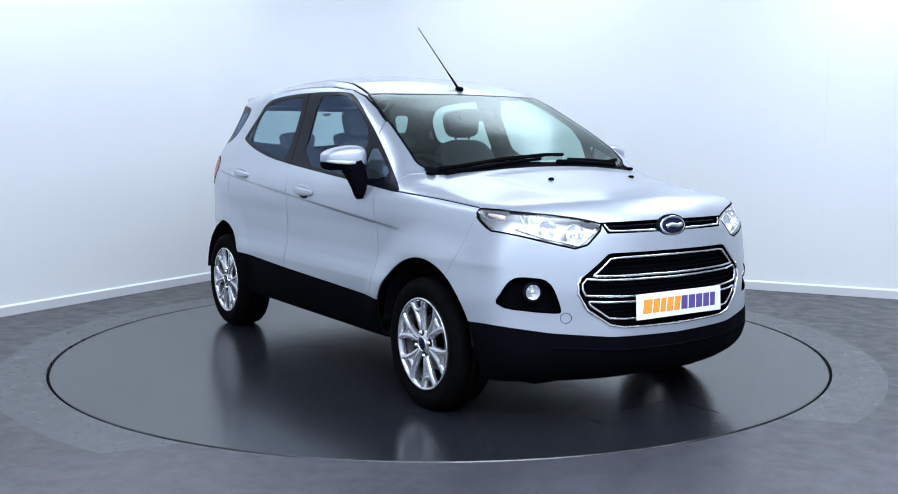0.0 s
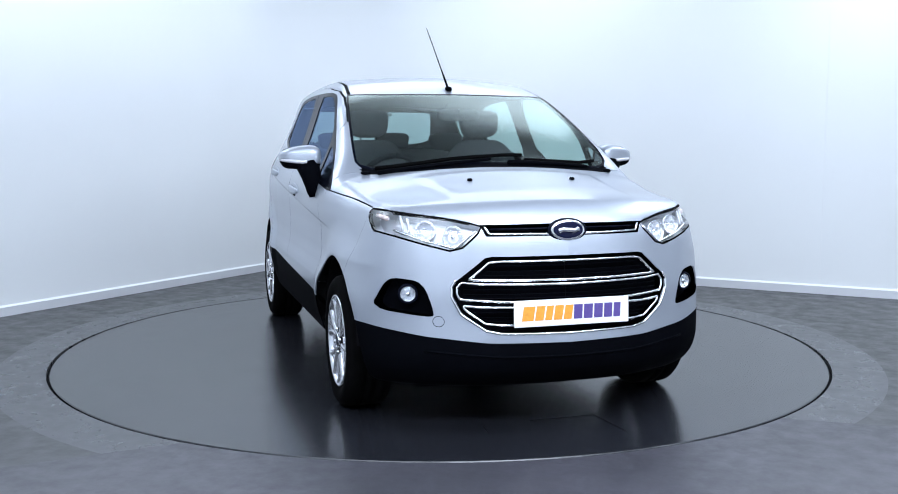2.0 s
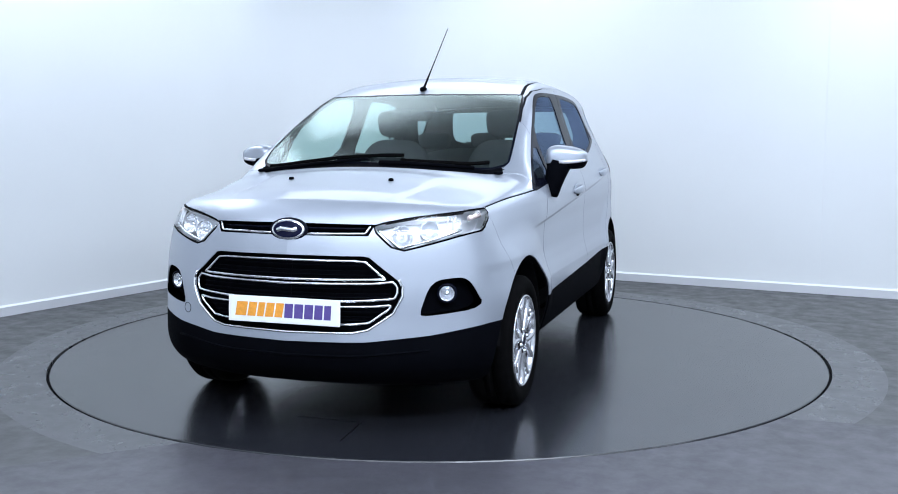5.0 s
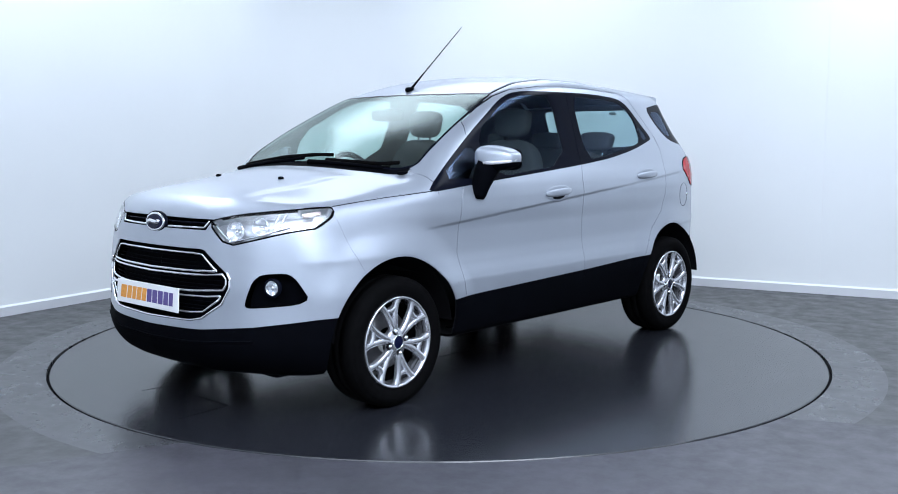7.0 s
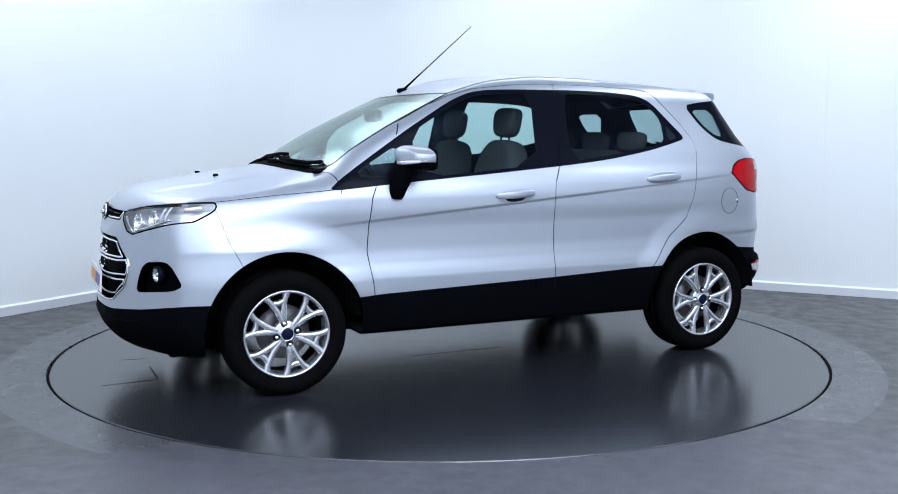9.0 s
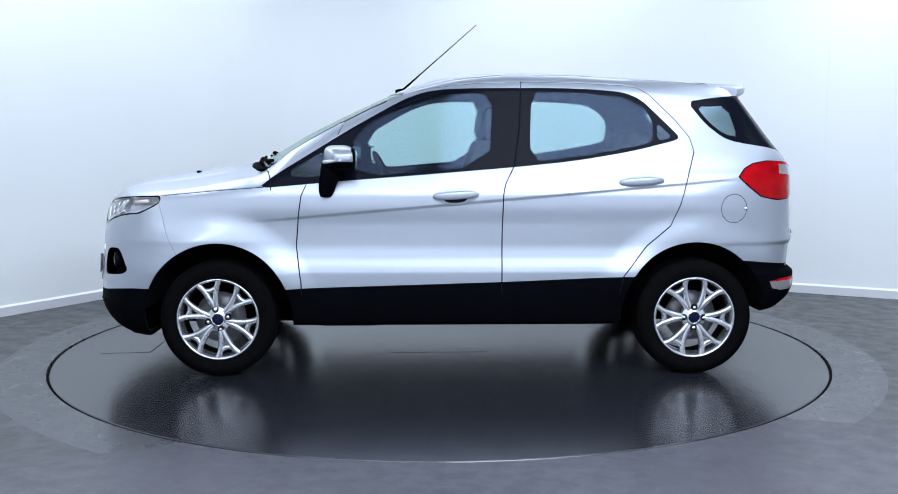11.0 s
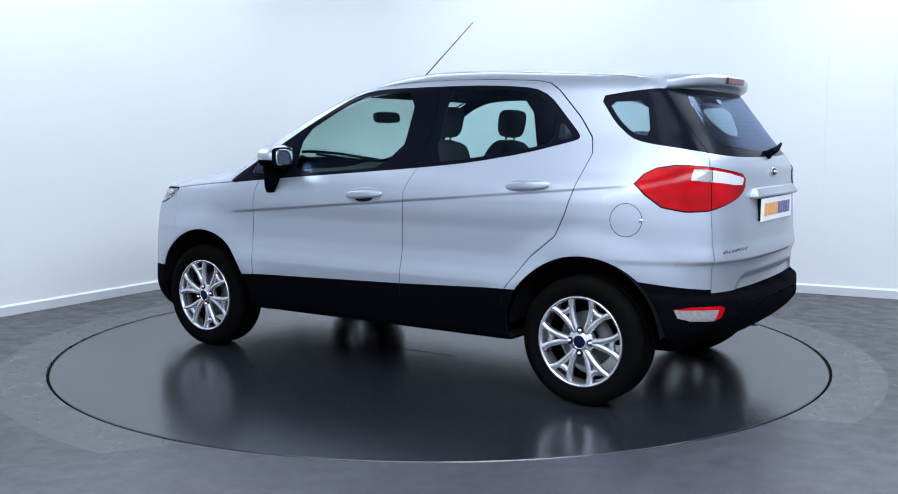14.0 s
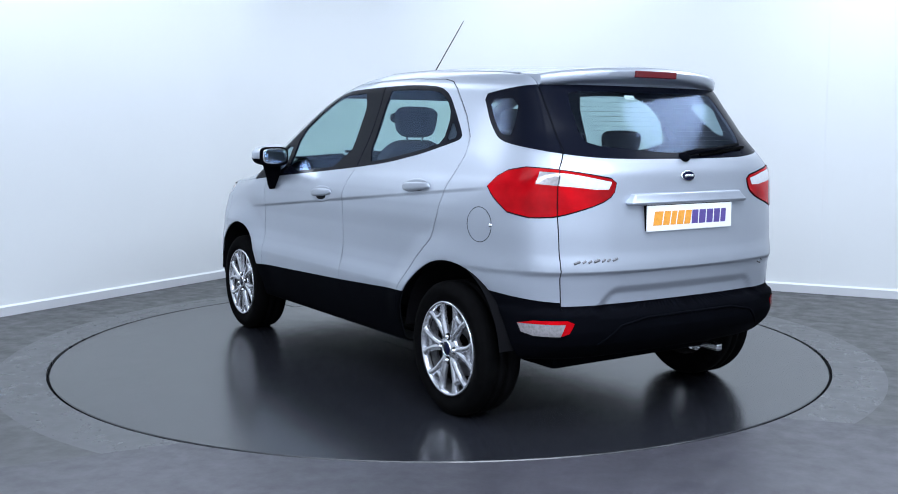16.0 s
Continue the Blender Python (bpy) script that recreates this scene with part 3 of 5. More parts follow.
claim("tailgate", in_gate)
ditch_y = np.interp(X, [p[0] for p in DITCH[::-1]], [p[1] for p in DITCH[::-1]])
claim("roof", (Z > 1.4) & (Y < ditch_y) & (X < 0.4))
claim("quarter_panel", np.ones(len(tri), bool))


def patch(names, both=False, inset=0.0, rim=0.0):
    """Verts, faces and normals of the skin that bears the names."""
    m = np.isin(label, names)
    T = tri[m].reshape(-1, 3)
    key = np.round(T, 5)
    U, inv = np.unique(key, axis=0, return_inverse=True)
    F = inv.reshape(-1, 3)
    F = F[(F[:, 0] != F[:, 1]) & (F[:, 1] != F[:, 2]) & (F[:, 0] != F[:, 2])]
    N = body_normal(U)
    fn = np.cross(U[F[:, 1]] - U[F[:, 0]], U[F[:, 2]] - U[F[:, 0]])
    bad = (fn * N[F].mean(1)).sum(1) < 0
    F[bad] = F[bad][:, ::-1]
    # leave out crumbs that the cutting left
    lab = np.arange(len(U))
    for _ in range(400):
        low = lab[F].min(1)
        nxt = lab.copy()
        for k in range(3):
            np.minimum.at(nxt, F[:, k], low)
        nxt = nxt[nxt]
        if (nxt == lab).all():
            break
        lab = nxt
    size = np.bincount(lab[F[:, 0]], np.linalg.norm(np.cross(U[F[:, 1]] - U[F[:, 0]], U[F[:, 2]] - U[F[:, 0]]), axis=1) / 2, len(U))
    F = F[size[lab[F[:, 0]]] > 0.0008]
    used = np.unique(F)
    back = np.zeros(len(U), int)
    back[used] = np.arange(len(used))
    U, N, F = U[used], N[used], back[F]
    V = U - N * inset
    if rim:
        E = np.concatenate([F[:, (0, 1)], F[:, (1, 2)], F[:, (2, 0)]])
        code = {}
        for a, b in E.tolist():
            code[(a, b)] = 1
        edge = [(a, b) for a, b in code if (b, a) not in code and not (U[a, 1] < 1e-4 and U[b, 1] < 1e-4)]
        base = len(V)
        ids = {}
        extra, en = [], []
        for a, b in edge:
            for v in (a, b):
                if v not in ids:
                    ids[v] = base + len(extra)
                    extra += [U[v] - N[v] * 0.0005, U[v] - N[v] * (rim + inset)]
                    en += [N[v], N[v]]
        R = []
        for a, b in edge:
            R += [(ids[a], ids[a] + 1, ids[b] + 1), (ids[a], ids[b] + 1, ids[b])]
        if extra:
            V, N, F = np.vstack([V, extra]), np.vstack([N, en]), np.vstack([F, R])
    if both:
        n = len(V)
        V, N, F = np.vstack([V, V * [1, -1, 1]]), np.vstack([N, N * [1, -1, 1]]), np.vstack([F, F[:, ::-1] + n])
    return V, F, N


def skin(name, names, mat, parent, both=True, inset=0.0, rim=0.005, text="", mirror=False):
    V, F, N = patch(names, both, inset, rim)
    if mirror:
        V, F, N = flip_y(V, F, N)
    return put(name, mesh_from(name, V, F, N), mat, parent, text)


car = tagged(new("car"), "silver five-door compact crossover with black lower trim on the turntable", "car")
skin("roof", ["roof"], PAINT, car)
hood = skin("hood", ["hood"], PAINT, car)
front_bumper = skin("front_bumper", ["front_bumper"], PAINT, car)
skin("lower_bumper", ["bumper_low"], BLACK, front_bumper, text="black plastic lower front bumper")
rear_bumper = skin("rear_bumper", ["rear_bumper"], BLACK, car, text="black plastic rear bumper")
tailgate = skin("tailgate", ["tailgate"], PAINT, car)
windscreen = skin("windscreen", ["windscreen"], SCREEN, car, rim=0, inset=0.001, text="clear greenish windscreen")
skin("windscreen_border", ["screen_border"], GLOSSBLACK, car, text="black windscreen border")
skin("cowl", ["cowl"], BLACK, car, text="black plastic scuttle panel")
skin("rear_window_border", ["rear_border"], GLOSSBLACK, tailgate, text="black border of the rear window")
rear_window = skin("rear_window", ["rear_window"], REARGLASS, tailgate, rim=0, inset=0.001, text="dark tinted rear window")
doors, quarter = {}, {}
for mir in (False, True):
    side = -1 if mir else 1
    sk = lambda n, k, mt, par, **kw: skin(n, k, mt, par, both=False, mirror=mir, **kw)
    sk("fender", ["fender"], PAINT, car)
    q = quarter[side] = sk("body_side", ["quarter_panel"], PAINT, car)
    sk("corner_trim", ["corner_border"], GLOSSBLACK, q, text="gloss black corner trim")
    sk("corner_window", ["corner_window"], REARGLASS, q, rim=0, inset=0.001, text="dark tinted corner window")
    sk("sill", ["sill_low"], BLACK, car, text="black plastic sill")
    fdoor = doors[("f", side)] = sk("front_door", ["front_door"], PAINT, car)
    rdoor = doors[("r", side)] = sk("rear_door", ["rear_door"], PAINT, car)
    sk("window_trim", ["trim_front"], GLOSSBLACK, fdoor, text="black window surround")
    sk("window_trim", ["trim_rear"], GLOSSBLACK, rdoor, text="black window surround")
    sk("window", ["pane_front"], SIDEGLASS, fdoor, rim=0, inset=0.003, text="tinted side window")
    sk("window", ["pane_quarter"], REARGLASS, fdoor, rim=0, inset=0.003, text="small triangular window")
    sk("window", ["pane_rear"], SIDEGLASS, rdoor, rim=0, inset=0.003, text="tinted side window")
    sk("window", ["pane_fixed"], DARKGLASS, rdoor, rim=0, inset=0.003, text="small fixed window")
# the dark structure behind the panels
frame_names = [n for n in sorted(set(label)) if not n.startswith("pane") and n not in ("arch", "windscreen", "rear_window", "corner_window", "grille", "slot", "fog", "headlight", "tail_inner", "tail_outer", "screen_border")]
skin("inner_body", frame_names, INNER, car, inset=0.013, rim=0, text="dark inner body behind the panels")
for o in car.children_recursive:
    if "window" in o.name and "trim" not in o.name and "border" not in o.name or o.name == "windscreen":
        o.visible_shadow = False


# ---- wheels ----
def wheel(hx, side):
    turned = 76 if hx > 0 else 1
    w = put("wheel", mesh_from("wheel_well", *lathe([(0.20, -0.19), (0.205, -0.10), (0.198, -0.03)], 40)), SEAM, car, "dark wheel barrel")
    w.matrix_local = pose(hx, side * HUB_Y, HUB_Z, 0, 0, 0 if side > 0 else 180)
    prof = [(0.205, -0.195), (0.225, -0.203), (0.265, -0.208), (0.293, -0.200), (TYRE_R - 0.003, -0.185), (TYRE_R, -0.165), (TYRE_R, -0.13), (TYRE_R - 0.008, -0.128), (TYRE_R - 0.008, -0.118), (TYRE_R, -0.116), (TYRE_R, -0.085),
            (TYRE_R - 0.008, -0.083), (TYRE_R - 0.008, -0.073), (TYRE_R, -0.071), (TYRE_R, -0.035), (TYRE_R - 0.004, -0.016), (0.293, -0.003), (0.285, 0.001), (0.283, 0.004), (0.262, 0.007), (0.245, 0.006), (0.238, 0.003), (0.225, -0.001), (0.214, -0.010)]
    me = mesh_from("tyre", *lathe(prof, 72))
    put("tyre", me, RUBBER, w, "black rubber tyre")
    rim = put("rim", mesh_from("rim", *lathe([(0.196, -0.08), (0.199, -0.020), (0.203, -0.004), (0.208, 0.002), (0.214, 0.003), (0.217, -0.002), (0.216, -0.02)], 72)), ALLOY, w, "silver alloy rim")
    for k in range(6):
        phi = radians(60 * k + 30 + turned)
        for s in (-1, 1):
            pts = []
            for r, da, o in ((0.034, 24, -0.016), (0.056, 25, -0.011), (0.080, 24.4, -0.009), (0.104, 22.8, -0.008), (0.130, 20.8, -0.0075), (0.155, 19.2, -0.007), (0.175, 17.6, -0.006), (0.193, 15.6, -0.005), (0.207, 14.0, -0.004)):
                a = phi + s * radians(da)
                pts.append((r * math.cos(a), o, r * math.sin(a)))
            V, F = spoke(pts, [0.015, 0.0162, 0.0164, 0.0158, 0.0150, 0.0147, 0.0150, 0.0160, 0.018])
            put("spoke", mesh_from("spoke", V, F), ALLOY, rim)
        # the bridge that joins a pair of spokes towards the rim
        pts = [(r * math.cos(phi + radians(30 + d)), o, r * math.sin(phi + radians(30 + d))) for d, r, o in ((-11, 0.166, -0.009), (0, 0.155, -0.010), (11, 0.166, -0.009))]
        put("spoke_bridge", mesh_from("spoke_bridge", *spoke(pts, [0.013, 0.014, 0.013])), ALLOY, rim)
    put("hub", mesh_from("hub", *lathe([(0.0, -0.004), (0.030, -0.004), (0.034, -0.008), (0.058, -0.010), (0.066, -0.016), (0.070, -0.04), (0.0, -0.05)], 40)), ALLOY, w, "silver wheel hub")
    put("hub_cap", mesh_from("hub_cap", *lathe([(0.0, 0.001), (0.024, 0.0005), (0.029, -0.001), (0.031, -0.006)], 32)), BLUE, w, "dark blue hub cap")
    put("hub_ring", mesh_from("hub_ring", *lathe([(0.0295, -0.004), (0.0302, 0.0005), (0.033, 0.0005), (0.034, -0.004)], 32)), CHROME, w)
    for k in range(4):
        a = radians(90 * k + turned)
        m = pose(0.054 * math.cos(a), -0.007, 0.054 * math.sin(a))
        put("bolt_recess", mesh_from("bolt_recess", *lathe([(0.0, 0.0), (0.0170, 0.0), (0.0175, -0.006)], 20)), SEAM, w, "", m)
        put("wheel_bolt", mesh_from("wheel_bolt", *lathe([(0.0, 0.012), (0.006, 0.011), (0.0095, 0.005), (0.0105, 0.0)], 12)), CHROME, w, "", m)
    put("brake_disc", mesh_from("brake_disc", *lathe([(0.06, -0.085), (0.135, -0.085), (0.135, -0.097), (0.06, -0.097)], 48)), STEEL, w, "grey steel brake disc")
    return w


def spoke(points, widths):
    """A bar with a rounded crest along points of the wheel's face."""
    P = [Vector(p) for p in points]
    prof = [(-1.0, -0.020), (-0.96, -0.006), (-0.72, 0.001), (-0.25, 0.0045), (0.25, 0.0045), (0.72, 0.001), (0.96, -0.006), (1.0, -0.020)]
    V, F, k = [], [], 8
    for i, p in enumerate(P):
        d = (P[min(i + 1, len(P) - 1)] - P[max(i - 1, 0)])
        d.y = 0
        d.normalize()
        u = Vector((-d.z, 0, d.x))
        for a, h in prof:
            V.append(p + u * widths[i] * a + Vector((0, h, 0)))
    for i in range(len(P) - 1):
        for j in range(k - 1):
            F.append((i * k + j, i * k + j + 1, (i + 1) * k + j + 1, (i + 1) * k + j))
    # wind the faces so that the crest looks outwards
    a, b, c = (Vector(V[F[3][i]]) for i in (0, 1, 2))
    if (b - a).cross(c - a).y < 0:
        F = [f[::-1] for f in F]
    return V, F


for hx in HUB_X:
    for side in (1, -1):
        wheel(hx, side)
        # the liner of the wheel arch
        V, F = [], []
        for i in range(31):
            a = radians(6 + 168 * i / 30)
            for yy, r in ((0.50, 0.05), (0.50, 0.385), (0.83, 0.390)):
                V.append((hx + r * math.cos(a), yy, HUB_Z + 0.010 + r * math.sin(a)))
        for i in range(30):
            for j in (0, 1):
                F.append((i * 3 + j, i * 3 + j + 1, i * 3 + j + 4, i * 3 + j + 3))
        if side < 0:
            V, F = flip_y(V, F)
        put("arch_liner", mesh_from("arch_liner", V, F), SEAM, car, "black wheel arch liner")


# ---- lamps, grille and badges ----
def strip(name, pts, axis, out, r, mat, parent, lift=0.0, squash=1.0, n=8, text="", steps=6):
    """A thin bar that lies on the body along points seen from the front, the rear or the side."""
    p = np.array(pts, float)
    q = [p[0]]
    for a, b in zip(p[:-1], p[1:]):
        for k in range(1, steps + 1):
            q.append(a + (b - a) * k / steps)
    P = onto(q, axis, out, -lift)
    return put(name, mesh_from(name, *tube(P, r, n, squash=squash)), mat, parent, text)


def oval(a, b, depth, n=40, bulge=0.3):
    """An oval plate in the y-z plane, facing +x."""
    V = [(depth * (1 + bulge), 0, 0)]
    F = []
    rings = ((0.7, 1 + bulge * 0.6), (0.95, 1.0), (1.0, 0.75), (1.0, 0.0))
    for s, d in rings:
        V += [(depth * d, a * s * math.cos(2 * math.pi * i / n), b * s * math.sin(2 * math.pi * i / n)) for i in range(n)]
    F += [(0, 1 + i, 1 + (i + 1) % n) for i in range(n)]
    for k in range(len(rings) - 1):
        F += [(1 + k * n + i, 1 + (k + 1) * n + i, 1 + (k + 1) * n + (i + 1) % n, 1 + k * n + (i + 1) % n) for i in range(n)]
    return V, F


def badge(parent, m, a, b):
    o = put("badge", mesh_from("badge", *oval(a, b, 0.006)), CHROME, parent, "chrome and dark blue oval badge", m)
    put("badge_field", mesh_from("badge_field", *oval(a * 0.88, b * 0.80, 0.003)), BLUE, o, "", pose(0.0055, 0, 0))
    pts = [(0.0095, -a * 0.60, -b * 0.10), (0.0100, -a * 0.35, b * 0.06), (0.0105, 0, 0), (0.0100, a * 0.35, -b * 0.06), (0.0095, a * 0.60, b * 0.10)]
    put("badge_stroke", mesh_from("badge_stroke", *tube(pts, b * 0.26, 8)), CHROME, o)
    return o


def number_plate(parent, m, w=0.520, h=0.111):
    b = bevelled_box(-0.004, 0.004, -w / 2, w / 2, -h / 2, h / 2, 0.003)
    pl = part("number_plate", b, PLATE, parent, "white plate with orange and purple bars", m)
    # ten slanted blocks stand for the lettering
    widths = (0.058, 0.045, 0.038, 0.045, 0.043, 0.045, 0.047, 0.046, 0.044, 0.038)
    x, gap = -0.222, 0.0015
    z0, z1 = -0.030, 0.030
    for k, wd in enumerate(widths):
        lean = 0.010 if k < 5 else 0.003
        wb = wd - 0.007
        V = [(0.0042, x - lean / 2, z0), (0.0042, x + wb - lean / 2, z0), (0.0042, x + wb + lean / 2, z1), (0.0042, x + lean / 2, z1)]
        V = V + [(a + 0.0008, b2, c) for a, b2, c in V]
        F = [(4, 5, 6, 7)] + [(i, (i + 1) % 4, 4 + (i + 1) % 4, 4 + i) for i in range(4)]
        put("plate_bar", mesh_from("plate_bar", V, F, smooth=False), ORANGE if k < 5 else PURPLE, pl)
        x += wd
    return pl


def dish(r, depth, n=28):
    """A reflector bowl that opens towards +x."""
    prof = [(0.004, -depth)] + [(r * k / 8, -depth * (1 - (k / 8)**2)) for k in range(1, 9)] + [(r * 1.06, 0.002), (r * 1.08, -0.006)]
    return lathe(prof, n, "X")


# the front
grille = skin("grille", ["grille"], BLACK, car, inset=0.055, rim=0.001, text="black radiator grille with chrome frames")
for half in ([(0, 0.748), (0.30, 0.748), (0.345, 0.744), (0.405, 0.692), (0.430, 0.674), (0.30, 0.671), (0, 0.668)],
             [(0, 0.650), (0.38, 0.655), (0.455, 0.662), (0.474, 0.640), (0.474, 0.615), (0.462, 0.592), (0.30, 0.582), (0, 0.575)],
             [(0, 0.553), (0.38, 0.560), (0.452, 0.566), (0.442, 0.548), (0.365, 0.492), (0.30, 0.485), (0, 0.481)],
             [(0.478, 0.672), (0.494, 0.642), (0.494, 0.600), (0.458, 0.530), (0.362, 0.463), (0.30, 0.450), (0, 0.444)]):
    loop = list(half) + [(-y, z) for y, z in half[::-1] if y > 1e-6]
    closed = half[0][0] == 0
    loop = loop[3:] + loop[:3] if closed else loop
    strip("grille_frame", loop + loop[:1] if closed else loop, 0, 1, 0.0056, CHROME, grille, lift=-0.006 if closed else 0.001, text="chrome grille frame")
for zz, wd in ((0.730, 0.33), (0.708, 0.36), (0.690, 0.39), (0.632, 0.45), (0.612, 0.45), (0.595, 0.45), (0.535, 0.41), (0.515, 0.38), (0.500, 0.35)):
    strip("grille_slat", [(-wd, zz), (0, zz - 0.002), (wd, zz)], 0, 1, 0.006, BLACK, grille, lift=-0.022, squash=0.45)
slot = skin("upper_grille", ["slot"], BLACK, car, inset=0.035, rim=0.001, text="narrow black upper grille with chrome strip")
for sgn in (1, -1):
    strip("chrome_strip", [(0.06 * sgn, 0.858), (0.335 * sgn, 0.861), (0.352 * sgn, 0.890)], 0, 1, 0.0055, CHROME, slot, lift=-0.004)
    strip("grille_slat", [(0.02 * sgn, 0.885), (0.33 * sgn, 0.884)], 0, 1, 0.007, GLOSSBLACK, slot, lift=-0.012, squash=0.6)
bx = onto([(0, 0.872)], 0, 1)[0]
put("badge_surround", mesh_from("badge_surround", *oval(0.088, 0.050, 0.010)), GLOSSBLACK, front_bumper, "black oval badge surround", pose(bx[0] - 0.004, 0, 0.872, 0, -8, 0))
badge(front_bumper, pose(bx[0] + 0.006, 0, 0.872, 0, -8, 0), 0.076, 0.0435)
number_plate(front_bumper, pose(1.982, 0, 0.535, 0, -3, 0))
for mir in (False, True):
    sg = -1 if mir else 1
    lampo = skin("headlight", ["headlight"], HOUSING, car, both=False, mirror=mir, inset=0.055, rim=0.001, text="clear headlight with bright reflectors and amber end")
    skin("lens", ["headlight"], LENS, lampo, both=False, mirror=mir, inset=0.001, rim=0, text="clear lens").visible_shadow = False
    skin("headlight_seal", ["headseal"], SEAM, lampo, both=False, mirror=mir, inset=0.004, rim=0.012, text="black seal")
    for yy, zz, r, dd in ((0.585, 0.878, 0.040, 0.04), (0.480, 0.853, 0.043, 0.045)):
        p = onto([(yy * sg, zz)], 0, 1, 0.022)[0]
        cup = put("reflector", mesh_from("reflector", *dish(r, dd)), REFLECTOR, lampo, "", pose(p[0], p[1], p[2], 0, -10, 12 * sg))
        put("bulb", mesh_from("bulb", *lathe([(0.0, 0.012), (0.008, 0.010), (0.011, 0.0), (0.009, -0.025)], 16, "X")), CHROME, cup, "", pose(-0.018, 0, 0))
    for yy in (0.645, 0.668):
        P = onto([(yy * sg, 0.865 + k * 0.0155 + (yy - 0.645) * 0.3) for k in range(5)], 0, 1, 0.012)
        put("daytime_light", mesh_from("daytime_light", *tube(P, 0.006, 8)), CLEARW, lampo, "white daytime light bar")
    P = onto([(yy * sg, 0.915 + (yy - 0.70) * 0.4) for yy in (0.716, 0.724, 0.732, 0.740)], 0, 1, 0.014)
    put("indicator", mesh_from("indicator", *tube(P, 0.011, 10)), AMBER, lampo, "amber indicator")
    strip("headlight_rim", [(0.385 * sg, 0.880), (0.475 * sg, 0.802), (0.60 * sg, 0.834), (0.70 * sg, 0.873)], 0, 1, 0.006, CHROME, lampo, lift=-0.012)
    fog = skin("fog_light_surround", ["fog"], BLACK, front_bumper, both=False, mirror=mir, inset=0.055, rim=0.001, text="black fog light recess")
    m = pose(1.768, 0.652 * sg, 0.607, 0, 0, 18 * sg)
    put("fog_light_bezel", mesh_from("fog_light_bezel", *lathe([(0.036, -0.03), (0.045, -0.012), (0.042, 0.002), (0.035, 0.006), (0.032, 0.0), (0.032, -0.02)], 28, "X")), GLOSSBLACK, fog, "black bezel", m)
    put("fog_light", mesh_from("fog_light", *dish(0.030, 0.03)), REFLECTOR, fog, "round clear fog light", m)
    put("fog_light_lens", mesh_from("fog_light_lens", *lathe([(0.0, 0.010), (0.02, 0.0085), (0.028, 0.003), (0.0315, -0.002)], 28, "X")), LENS, fog, "", m)
    put("bulb", mesh_from("bulb", *lathe([(0.0, 0.002), (0.010, 0.0), (0.013, -0.01), (0.012, -0.025)], 16, "X")), CHROME, fog, "", m)
    # rear lamps
    tl = skin("tail_light", ["tail_outer"], RED, car, both=False, mirror=mir, inset=-0.004, rim=0.02, text="red and clear tail light")
    skin("clear_window", ["white_outer"], SMOKED, tl, both=False, mirror=mir, inset=-0.0045, rim=0.02, text="clear lamp window")
    skin("tail_light_seal", ["tailseal"], GLOSSBLACK, tl, both=False, mirror=mir, inset=0.001, rim=0.012, text="black seal round the tail light")
    ti = skin("tail_light", ["tail_inner"], RED, tailgate, both=False, mirror=mir, inset=-0.004, rim=0.02, text="red and clear tail light")
    skin("clear_window", ["white_inner"], CLEARW, ti, both=False, mirror=mir, inset=-0.0045, rim=0.02, text="clear lamp window")
    rf = skin("rear_fog_light", ["reflector_red"], RED, rear_bumper, both=False, mirror=mir, inset=-0.003, rim=0.02, text="red rimmed reversing light")
    skin("clear_window", ["reflector_clear"], SMOKED, rf, both=False, mirror=mir, inset=-0.003, rim=0.02, text="clear lamp window")
    # moulding lines of the rear bumper
    strip("bumper_moulding", [(0.0, 0.497), (0.26 * sg, 0.495), (0.40 * sg, 0.470), (0.50 * sg, 0.385)], 0, -1, 0.006, BLACK, rear_bumper, lift=-0.001)
    # washer nozzle on the hood
    p = onto([(1.395, 0.256 * sg)], 2, 1)[0]
    put("washer_nozzle", mesh_from("washer_nozzle", *superell((0, 0, 0.004), (0.014, 0.011, 0.008), 0.7)), BLACK, hood, "black washer nozzle", pose(*p))
strip("lower_lip", [(-0.60, 0.375), (-0.3, 0.352), (0, 0.348), (0.3, 0.352), (0.60, 0.375)], 0, 1, 0.005, BLACK, front_bumper, text="black moulding of the lower bumper")

# the tail
Vs, Fs = [], []
prof = [(-1.478, 0.0, 0), (-1.60, 0.0, 0), (-1.74, 0.002, 0), (-1.764, -0.005, 0), (-1.772, -0.016, 0), (-1.769, -0.036, 0), (-1.762, -0.047, 0), (-1.745, -0.055, 0), (-1.67, -0.078, 0)]
NS = 33
for i in range(NS):
    yy = -0.543 + 1.086 * i / (NS - 1)
    e = abs(yy) / 0.543
    for xx, dz, _ in prof:
        k = (xx + 1.478) / -0.298
        xs = xx + (0.10 * e * e + 0.05 * e**8) * max(0, k)
        z0 = float(TOP(np.array([max(xs, -1.9)]))[0]) - 0.11 * yy * yy
        Vs.append((xs, yy, z0 + dz * (1 - 0.15 * e**6) + 0.004 - 0.012 * e**6))
npf = len(prof)
for i in range(NS - 1):
    for j in range(npf - 1):
        Fs.append((i * npf + j, (i + 1) * npf + j, (i + 1) * npf + j + 1, i * npf + j + 1))
Fs += [tuple(range(npf))[::-1], tuple(range((NS - 1) * npf, NS * npf))]
